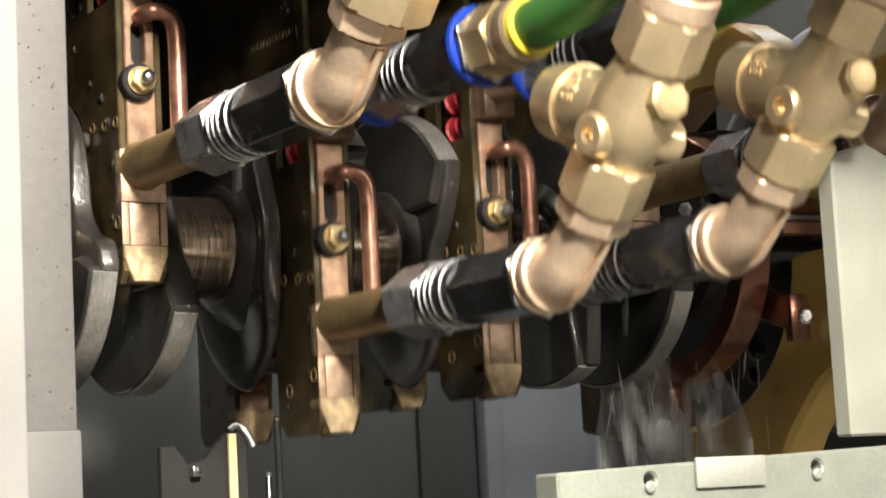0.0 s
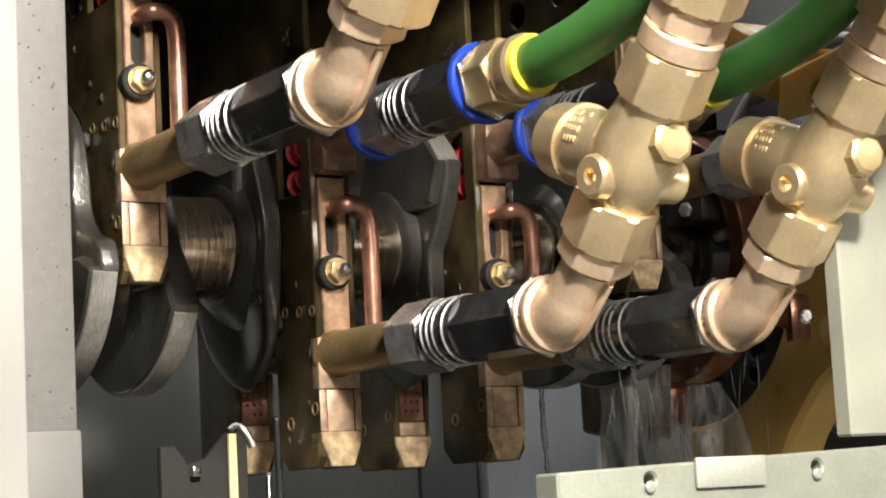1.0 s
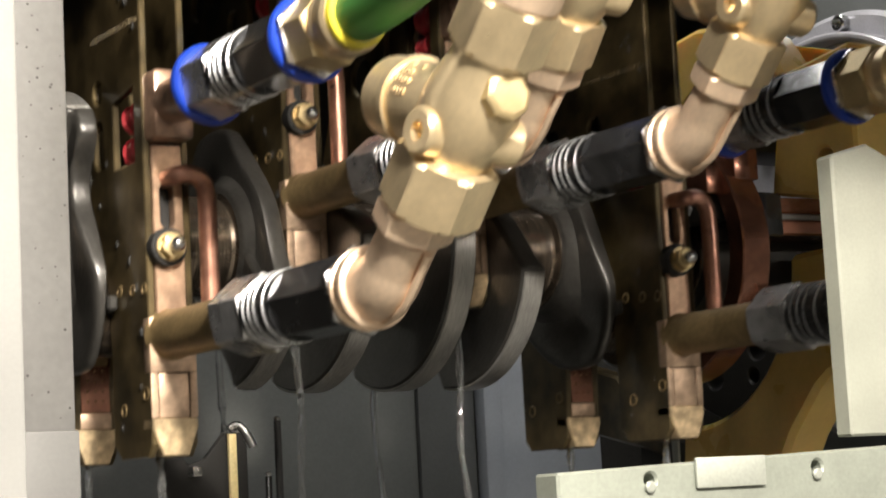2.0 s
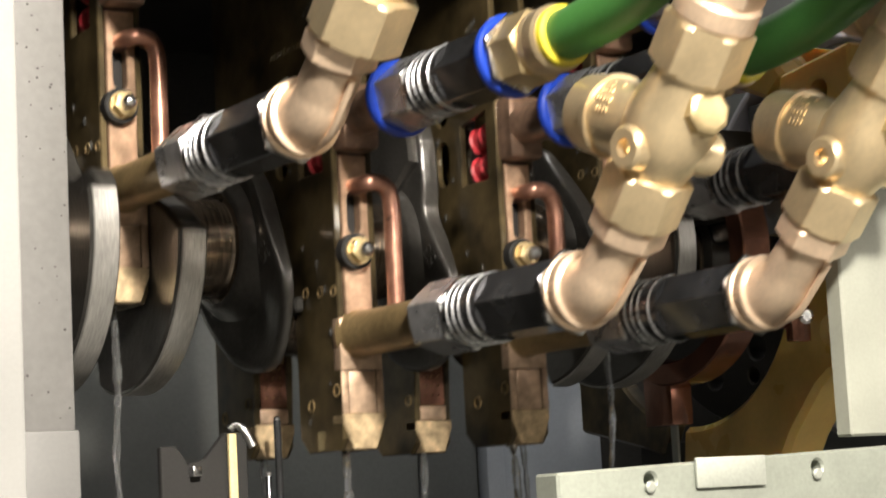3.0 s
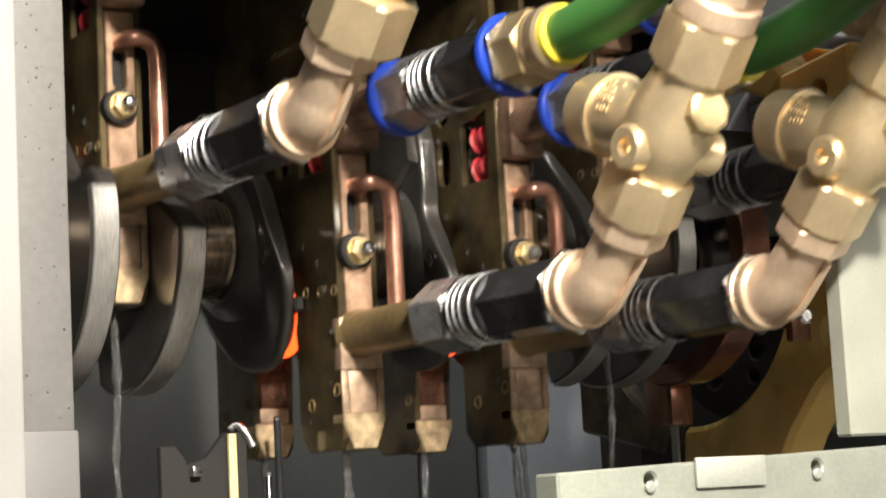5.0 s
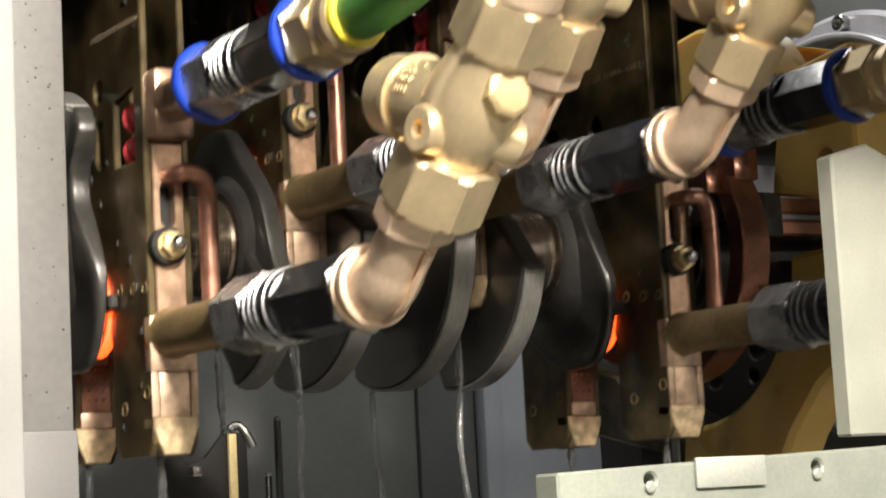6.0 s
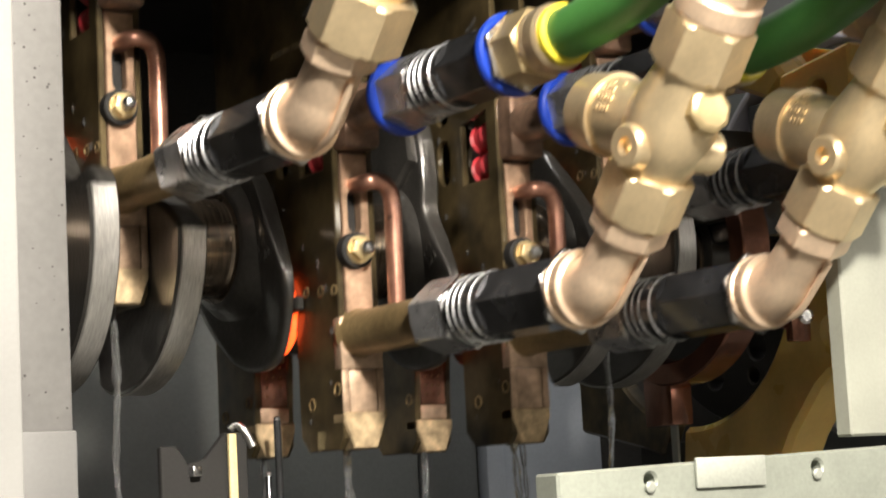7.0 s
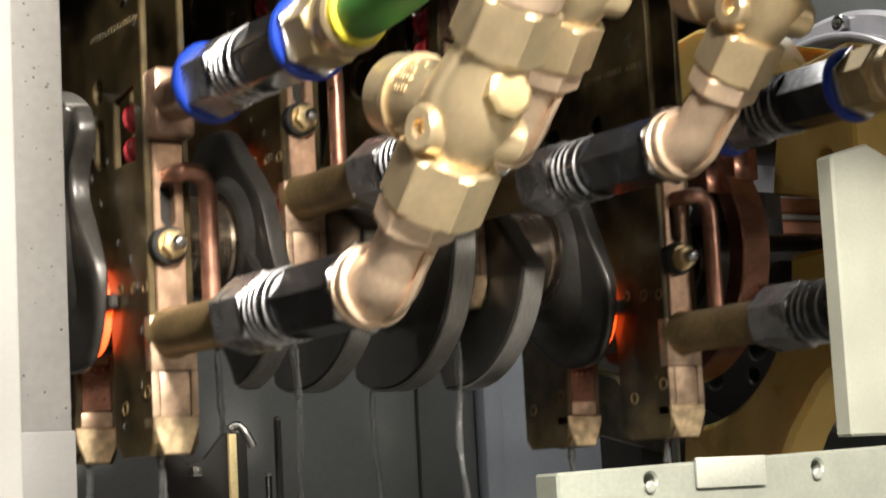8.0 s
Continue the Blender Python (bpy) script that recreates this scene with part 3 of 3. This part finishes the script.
    part("upper_nut", hexagon(0.0184, 0.0235, along(0.0735), 0.40, 0.0024), BRASS, t, "brass nut")
    part("upper_collar", lathe([(0, 0.0164), (0.008, 0.0164), (0.009, 0.0155)], along(0.0970), 32), CASTBR, t)
    part("upper_small_nut", hexagon(0.0163, 0.0100, along(0.1060), 0.40), CASTBR, t, "bronze nut")
    part("top_nut", hexagon(0.0186, 0.026, along(0.1160), 0.40, 0.002), BRASS, t, "brass nut")
    part("riser", lathe([(0, 0.013), (0.10, 0.013)], along(0.143)), CASTBR, t)
    # upper feed: copper block, coupling with blue rings, hose
    part("copper_block", box((XL + 0.001, FACE - 0.012, 0.079), (XR - 0.001, FACE + 0.006, 0.112), 0.003), BRAZE, t, "pink copper connection block")
    z1 = 0.0965
    part("short_pipe", lathe([(0, 0.0105), (0.042, 0.0105)], align((XM, FACE - 0.011, z1), (0, -1, 0))), BRAZE, t)
    up = coupling(t, -0.1120, z1, "upper_coupling", "black steel hose coupling with blue rings")
    for y in (-0.1100, -0.2030):
        part("blue_ring", lathe([(0, 0.0170), (0.001, 0.0182), (0.003, 0.0187), (0.005, 0.0182), (0.006, 0.0170)], align((XM, y, z1), (0, -1, 0)), 36), BLUE, up, "blue marking ring")
    part("hose_nut", hexagon(0.0165, 0.018, align((XM, -0.211, z1), (0, -1, 0)), 0.9), GOLD, t, "brass hose nut")
    part("hose_ferrule", lathe([(0, 0.0138), (0.003, 0.0146), (0.005, 0.0140), (0.007, 0.0146), (0.012, 0.0146), (0.014, 0.0135)], align((XM, -0.229, z1), (0, -1, 0)), 32), BRASS, t)
    part("yellow_ring", lathe([(0, 0.0120), (0.001, 0.0132), (0.004, 0.0132), (0.005, 0.0120)], align((XM, -0.2425, z1), (0, -1, 0)), 36), YELLOW, t, "yellow marking ring")
    run = ((0, 0), (0.02, 0.0005), (0.05, 0.004), (0.08, 0.012), (0.10, 0.022), (0.118, 0.040), (0.130, 0.065), (0.136, 0.10), (0.137, 0.20))
    hose = smooth_path([(XM - 0.03 * d, -0.241 - d, z1 + h) for d, h in run], 8)
    part("hose", sweep(hose, 0.0108, 28), GREEN, t, "green rubber hose")
    return t


# ---- right end: steady ring, copper ring, housings ----
def build_right_end():
    t = thing("support_ring", "amber plastic ring bracket round the shaft end", "bracket")
    inner = circle(0.055, 1.207, 0.0985, 24, 182, 276)
    arm = inner + [(0.072, 1.060), (-0.012, 1.060), (-0.036, 1.098), (-0.060, 1.124), (-0.071, 1.1315), (-0.104, 1.136), (-0.104, 1.200), (-0.074, 1.2042)]
    part("arc", plate(arm, 0.420, 0.452, [circle(-0.076, 1.156, 0.0065)], bevel=0.0035), BEIGE, t)
    lobe = circle(0.055, 1.207, 0.0985, 16, 284, 322) + [(0.176, 1.158), (0.176, 1.112), (0.112, 1.098), (0.090, 1.092)]
    part("lower_plate", plate(lobe, 0.422, 0.436, bevel=0.002), BRONZE, t, "darker brown plate")
    part("tie_bar", box((0.424, 0.055, 1.085), (0.434, 0.115, 1.100), 0.001), SHADE, t)
    part("upper_arm", plate([(0.115, 1.298), (0.096, 1.338), (0.056, 1.355), (0.033, 1.358), (-0.005, 1.354), (-0.025, 1.341), (-0.046, 1.312), (-0.030, 1.300), (0.004, 1.315), (0.037, 1.318), (0.080, 1.296)], 0.425, 0.455, bevel=0.003), BEIGE, t)
    part("block", plate([(-0.047, 1.311), (-0.107, 1.319), (-0.107, 1.226), (-0.096, 1.228), (-0.033, 1.241)], 0.420, 0.490, [circle(-0.078, 1.2955, 0.0075), circle(-0.080, 1.2545, 0.0075)], bevel=0.002), BEIGE, t)
    part("mount", box((0.450, -0.098, 1.17), (0.662, -0.070, 1.199), 0.002), BEIGE, t)
    part("mount", box((0.453, 0.0, 1.325), (0.662, 0.04, 1.345), 0.002), BEIGE, t)
    part("mount", box((0.488, -0.104, 1.27), (0.662, -0.088, 1.285), 0.002), BEIGE, t)
    c = thing("copper_ring", "reddish copper contact ring with clamp strip", "ring")
    part("band", plate(circle(0, AXIS_Z, 0.0745, 64), 0.360, 0.380, [circle(0, AXIS_Z, 0.061, 64)], bevel=0.001), REDCOP, c)
    part("strip", plate([(-0.040, 1.192), (-0.080, 1.174), (-0.080, 1.155), (-0.042, 1.170)], 0.384, 0.388), REDCOP, c)
    part("clamp", box((0.382, -0.085, 1.149), (0.396, -0.079, 1.176), 0.001), REDCOP, c)
    part("screw", lathe([(0, 0.0045), (0.002, 0.0045), (0.003, 0.003)], align((0.392, -0.085, 1.163), (-0.3, -1, 0)), 12), ZINC, c)
    part("arm", box((0.384, -0.030, 1.268), (0.662, 0.010, 1.280), 0.001), SHADE, c)
    part("hanger", box((0.364, -0.020, 1.265), (0.384, 0.0, 1.280), 0.001), SHADE, c)
    part("foot", box((0.362, 0.002, 1.108), (0.378, 0.028, 1.140), 0.001), REDCOP, c)
    f = thing("end_flange", "dark steel chuck flange with round holes", "flange")
    part("disc", plate(circle(0.055, 1.205, 0.096, 40, 186, 354), 0.470, 0.490, [circle(0.047, 1.158, 0.0085), circle(0.052, 1.140, 0.005), circle(0.090, 1.142, 0.0085)], bevel=0.001), SHADE, f)
    part("hub", lathe([(0, 0.035), (0.11, 0.035)], align((0.37, 0, AXIS_Z), (1, 0, 0)), 32), SHADE, f)
    b = thing("copper_busbar", "copper busbar pair with a white insulating strip", "busbar")
    bar = [(0.372, -0.052), (0.384, -0.062), (0.43, -0.066), (0.661, -0.066), (0.661, -0.02), (0.39, -0.02)]
    part("lower_bar", plate(bar, 1.2125, 1.2215, axis="z", bevel=0.0012), REDCOP, b)
    part("insulation", plate([(x, y + 0.001) for x, y in bar], 1.2218, 1.2250, axis="z"), CREAM, b, "white insulating strip")
    part("upper_bar", plate(bar, 1.2253, 1.2345, axis="z", bevel=0.0012), REDCOP, b)
    part("clamp", box((0.371, -0.068, 1.2105), (0.397, -0.019, 1.2365), 0.002), BLACK, b, "dark steel clamp")
    p = thing("spindle_plate", "turned light steel spindle plate with bolt holes", "machine plate")
    part("disc", plate(circle(0.092, 1.249, 0.148, 72), 0.60, 0.662, bevel=0.004), FLANGE, p)
    part("rim", plate(circle(0.092, 1.249, 0.131, 72), 0.582, 0.601, [circle(0.092, 1.249, 0.126, 72)], bevel=0.0015), FLANGE, p)
    # raised black block stands in for the dark of a square recess
    part("recess_plate", box((0.585, 0.137, 1.310), (0.601, 0.170, 1.345), 0.001), RUBBER, p, "raised black block standing for a recess")
    for a in (30, 60, 95, 130, 165, 215):
        o = align((0.6, 0.092 + 0.139 * math.cos(radians(a)), 1.249 + 0.139 * math.sin(radians(a))), (-1, 0, 0))
        part("bolt", lathe([(0, 0.0062), (0.006, 0.0062), (0.0068, 0.0054), (0.0068, 0.0034), (0.003, 0.0032), (0.003, 0.0003)], o, 18), ZINC, p, "steel socket screw")
    w = thing("end_bracket", "small dark bracket with copper shims beside the busbar", "bracket")
    part("body", box((0.352, -0.050, 1.222), (0.384, -0.012, 1.245), 0.002), SHADE, w)
    part("shim", box((0.350, -0.058, 1.236), (0.364, -0.030, 1.252), 0.001), REDCOP, w)
    part("shim", box((0.366, -0.064, 1.244), (0.384, -0.040, 1.262), 0.001), REDCOP, w)
    part("bolt", hexagon(0.0045, 0.004, align((0.3495, -0.040, 1.229), (-1, -0.3, 0))), DARK, w)
    k = thing("steel_strip", "narrow bright steel strip standing in the tray", "strip")
    part("strip", box((0.399, 0.045, 0.949), (0.401, 0.051, 1.112), 0.0004), LABEL, k)
    h = thing("headstock", "dark machine headstock behind the shaft end", "headstock")
    part("housing", box((0.66, -0.35, 0.0), (0.95, 0.30, 0.9), 0.01), PANEL, h)
    part("upper_housing", box((0.66, -0.35, 0.9), (0.95, 0.30, 1.7), 0.01), PANEL, h)


def build_frame():
    t = thing("machine_post", "worn pale aluminium post at the machine opening", "post")
    part("column", box((-0.150, -0.250, 0.0), (-0.1090, -0.180, 2.2), 0.0015), ALU, t)
    # strong light on the post front is put into a paler strip
    part("front_strip", box((-0.170, -0.258, 0.0), (-0.1305, -0.2505, 2.2), 0.002), CREAM, t, "pale strip standing for light on the post front")
    # lighter sheet put on to imitate a reflection low on the post
    part("foot_plate", box((-0.149, -0.2525, 0.6), (-0.1088, -0.2505, 1.102), 0.0008), SHEENALU, t, "lighter sheet standing for a reflection on the post")
    rng = random.Random(21)
    pits = []
    for k in range(70):
        r = rng.uniform(0.00018, 0.00055)
        pits.append(lathe([(0.0, r), (0.00006, r * 0.9)], align((rng.uniform(-0.1300, -0.1105), -0.25, rng.uniform(1.104, 1.36)), (0, -1, 0)), 8))
    tagged(part("pitting", merged(*pits), SHADE, t, "", 0), "small dark pits in the aluminium", "", "", "stuff")
    post = t
    g = thing("guard_plate", "pale green painted guard plate standing on a drilled rail", "guard")
    part("sheet", plate([(0.2166, 1.0885), (0.2166, 1.2088), (0.238, 1.2150), (0.30, 1.19), (0.34, 1.19), (0.34, 1.0885)], -0.300, -0.290, axis="y", bevel=0.001), GUARD, g)
    r = thing("drilled_rail", "pale metal rail with screw holes and a small plate", "rail")
    part("rail", plate([(0.063, 1.035), (0.063, 1.0785), (0.36, 1.0880), (0.36, 1.035)], -0.3005, -0.285, [circle(0.1075, 1.0742, 0.0028, 12), circle(0.1951, 1.0765, 0.0028, 12)], "y", 0.001), PALE, r)
    part("leg", box((0.30, -0.2955, 0.0), (0.34, -0.286, 1.036), 0.001), PALE, r)
    part("label_plate", box((0.1295, -0.3025, 1.0700), (0.1655, -0.3008, 1.0822), 0.0005), LABEL, r, "pale blank label plate")
    for x, z in ((0.1065, 1.0715), (0.194, 1.0735)):
        part("screw", lathe([(0, 0.0024), (0.001, 0.0024), (0.0015, 0.0016)], align((x, -0.301, z), (0, -1, 0)), 16), LABEL, r)
    return post


def build_stream(seed, length):
    """A thin, twisting strand of water that hangs down from its origin."""
    rng = random.Random(seed)
    p1, p2, lean = rng.uniform(0, 6), rng.uniform(0, 6), rng.uniform(-0.02, 0.06)
    n = 130
    path, radii = [], []
    for k in range(n + 1):
        d = length * k / n
        path.append(Vector((0.0009 * math.sin(70 * d + p1), 0.0012 * math.sin(55 * d + p2) - lean * d, -d)))
        radii.append((0.0020 - 0.0007 * k / n) * (1 + 0.30 * math.sin(260 * d + p1) * math.sin(90 * d + p2) + 0.22 * math.sin(830 * d + p2) * math.sin(310 * d + p1)))
    radii[-1] = 0.0003
    side = [q + Vector((0.0013 * math.cos(120 * i * length / n), 0.0013 * math.sin(120 * i * length / n), 0)) for i, q in enumerate(path)]
    ob = tagged(part("water_stream", merged(sweep(path, radii, 10), sweep(side, [r * 0.45 for r in radii], 8)), WATER), "clear thin stream of quench water below an inductor", "water stream", "water streams")
    return ob


def build_spray(seed):
    """A loose drizzle of thin broken strands of falling water."""
    rng = random.Random(seed)
    strands = []
    for k in range(22):
        x, y, z, n = rng.gauss(0, 0.018), rng.gauss(0, 0.012), rng.uniform(-0.085, 0.012), rng.uniform(0.006, 0.034)
        p, lean = rng.uniform(0, 6), rng.uniform(-0.30, 0.22)
        path = [Vector((x + lean * n * i / 10 + 0.00012 * math.sin(i + p), y, z - n * i / 10)) for i in range(11)]
        r = rng.uniform(0.00025, 0.0006)
        strands.append(sweep(path, [r * (0.15 + math.sin(math.pi * i / 10)) for i in range(11)], 6))
    return tagged(part("water_spray", merged(*strands), WATER, smooth=60), "thin drizzle of falling quench water", "water spray", "", "stuff")


def build_curtain(seed, width, length):
    """A ragged curtain of falling aerated water, hanging from its origin along y."""
    rng = random.Random(seed)
    p = [rng.uniform(0, 6) for _ in range(6)]
    bm = bmesh.new()
    nu, nv, faces = 16, 30, []
    for side in (-1, 1):
        grid = []
        for j in range(nv + 1):
            d = j / nv
            w = width * (0.55 + 0.45 * math.sin(2.2 * d + 0.4) + 0.10 * math.sin(9 * d + p[0]))
            row = []
            for i in range(nu + 1):
                e = i / nu - 0.5
                thick = 0.0010 * (1 - (2 * e) ** 2) + 0.0001
                wave = 0.005 * math.sin(5 * e + 4 * d + p[1]) + 0.002 * math.sin(17 * e + 7 * d + p[2])
                row.append(bm.verts.new((wave + side * thick, e * w + 0.006 * d * math.sin(5 * d + p[3]), -d * length * (1 + 0.12 * math.sin(11 * e + p[4])))))
            grid.append(row)
        for r0, r1 in zip(grid, grid[1:]):
            for i in range(nu):
                bm.faces.new((r0[i], r0[i + 1], r1[i + 1], r1[i]))
        faces.append(grid)
    rim = [g[0] for g in faces[0]], [g[0] for g in faces[1]], [g[-1] for g in faces[0]], [g[-1] for g in faces[1]]
    for u, v in ((rim[0], rim[1]), (rim[2], rim[3]), (faces[0][0], faces[1][0]), (faces[0][-1], faces[1][-1])):
        for k in range(len(u) - 1):
            bm.faces.new((u[k], u[k + 1], v[k + 1], v[k]))
    return tagged(part("water_curtain", bm, FROTH, smooth=60), "pale ragged curtain of falling quench water", "water curtain", "water curtains")


def build_small():
    d = thing("drip_tray", "dark drip tray below the shaft", "tray")
    part("tray", box((0.0, -0.06, 0.93), (0.60, 0.34, 0.95), 0.002), SHADE, d)
    part("stand", box((0.25, 0.2, 0.0), (0.35, 0.3, 0.931), 0.002), SHADE, d)
    y = thing("yellow_rule", "upright yellow strip between two inductors", "strip")
    part("strip", box((0.0626, -0.02, 0.95), (0.0668, -0.0175, 1.1093), 0.0004), material("yellow_paint", (0.86, 0.70, 0.36), 0.5), y)
    b = thing("black_bracket", "black bracket with a V notch and a bolt", "bracket")
    part("sheet", plate([(0.0271, 0.95), (0.0271, 1.1041), (0.0354, 1.1041), (0.0421, 1.095), (0.0513, 1.0975), (0.0621, 1.11), (0.0747, 1.11), (0.0747, 0.95)], -0.0158, -0.0117, axis="y"), RUBBER, b)
    part("bolt", box((0.0417, -0.0217, 1.0887), (0.0467, -0.0158, 1.0937), 0.0006), ZINC, b)
    for x, z, r in ((0.0899, 1.116, 0.0019), (0.0838, 1.0883, 0.0017)):
        n = thing("steel_pin", "thin upright steel pin", "pin")
        part("rod", lathe([(0, r), (z - 0.95 - 0.001, r), (z - 0.95, r * 0.7)], align((x, -0.02, 0.95), (0, 0, 1)), 12), BLACK, n)
        part("end", lathe([(-0.001, r * 0.9), (0.0008, r * 0.9), (0.0014, r * 0.4)], align((x, -0.02, z), (0, 0, 1)), 12), ZINC, n, "bright steel end")
    h = thing("bent_spout", "short bent steel spout on the black bracket", "spout")
    part("tube", sweep(smooth_path([(0.0667, -0.0117, 1.1117), (0.0705, -0.0133, 1.1137), (0.0738, -0.0158, 1.11), (0.0772, -0.0175, 1.1025)], 6), 0.0022, 12), ZINC, h)


build_setting()
build_panels()
build_backing()
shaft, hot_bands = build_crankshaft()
first = build_inductor()
inductors = [first] + [copy_thing(first, Matrix.Translation((x, 0, AXIS_Z))) for x in PIN_X[1:]]
# the valve stacks of the first and third inductors lean a little to the guard, fitted to the camera's view
foot = Vector((XM, -0.2776, 0.0075))
for i, degrees, shift in ((0, 3.6, (0.0020, -0.003, 0)), (2, 3.5, (0, 0, 0))):
    lean = Matrix.Translation(foot + Vector(shift)) @ Matrix.Rotation(radians(degrees), 4, Vector((0, 0.766, 0.643))) @ Matrix.Translation(-foot)
    for piece in inductors[i].children:
        if piece.name.split(".")[0] in ("nut", "valve", "upper_nut", "upper_collar", "upper_small_nut", "top_nut", "riser"):
            piece.matrix_basis = lean @ piece.matrix_basis
            if i == 0 and piece.name.split(".")[0] == "nut":  # scaled up to fit the camera's view
                middle = Vector((XM, -0.2936, 0.0266))
                piece.matrix_basis = piece.matrix_basis @ Matrix.Translation(middle) @ Matrix.Scale(1.12, 4) @ Matrix.Translation(-middle)
build_right_end()
post = build_frame()
build_small()
streams = []
curtains = [(build_curtain(51 + k, 0.050, 0.085), k) for k in (0, 1, 2)]
pours = [(build_curtain(61, 0.085, 0.10), Vector((0.322, -0.012, 1.150))), (build_curtain(62, 0.055, 0.07), Vector((0.372, -0.020, 1.140)))]
sprays = [(build_spray(31), Vector((0.335, -0.040, 1.135))), (build_spray(32), Vector((0.375, -0.035, 1.140))), (build_spray(33), Vector((0.300, -0.045, 1.130)))]
for i in range(4):
    for k, y in enumerate((-0.046, 0.044)):
        streams.append((i, y, k, build_stream(10 * i + k, 0.112)))


def motions():
    walk(shaft, [(t, Matrix.Translation((0, 0, AXIS_Z)) @ Matrix.Rotation(radians(turned(t)), 4, "X")) for t in TIMES])
    for i, ob in enumerate(inductors):
        walk(ob, [(t, Matrix.Translation(pin_place(i, t))) for t in TIMES])
    for i, y, k, ob in streams:
        t0 = 0.0 if i == 3 else 1.08 + 0.04 * ((i * 2 + k) % 3)
        rows = []
        for t in TIMES:
            out = 0.0 if t < t0 else min(1.0, 0.25 + (t - t0) / 0.22)
            rows.append((t, Matrix.Translation(pin_place(i, t) + Vector((XM, y, 0.056 - 0.118 * out)))))
        walk(ob, rows)
    # each glowing ring slides from inside a web to the pin's fillet, imitating heat
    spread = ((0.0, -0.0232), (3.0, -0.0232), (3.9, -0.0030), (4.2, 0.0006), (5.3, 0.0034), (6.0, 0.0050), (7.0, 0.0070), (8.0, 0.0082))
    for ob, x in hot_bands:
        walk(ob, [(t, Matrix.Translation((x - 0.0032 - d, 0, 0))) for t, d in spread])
    # the post creeps aside, in steps fitted to the camera's view
    walk(post, [(t, Matrix.Translation((-d, 0, 0))) for t, d in ((0.0, 0.0), (1.0, 0.0), (2.0, 0.0007), (4.0, 0.0008), (5.5, 0.0012), (8.0, 0.0021))])
    for ob, i in curtains:
        fall = ((0.0, 0.0), (1.12, 0.0), (1.2, 0.035), (1.3, 0.075), (1.4, 0.095), (1.6, 0.125), (1.8, 0.20), (2.0, 0.30), (8.0, 0.31))
        walk(ob, [(t, Matrix.Translation((PIN_X[i] + XM + 0.36 * max(0.0, min(d, 0.2) - 0.015), 0.005, (1.247 if i else 1.262) - d)) @ Matrix.Rotation(-min(d, 0.1) * 6, 4, "Z")) for t, d in fall])
    for k, (ob, p) in enumerate(pours):
        fall = ((0.0, 0.0), (0.3, 0.006), (0.6, -0.003), (0.9, 0.008), (1.1 + 0.05 * k, 0.014), (1.4, 0.12), (1.7, 0.36), (8.0, 0.37))
        walk(ob, [(t, Matrix.Translation(p - Vector((0, 0, d)))) for t, d in fall])
    for k, (ob, p) in enumerate(sprays):
        fall = ((0.0, 0.0), (0.4, 0.012), (0.8, 0.0), (1.1 + 0.05 * k, 0.010), (1.4, 0.12), (1.7, 0.45), (8.0, 0.46))
        walk(ob, [(t, Matrix.Translation(p - Vector((0, 0, d)))) for t, d in fall])


motions()
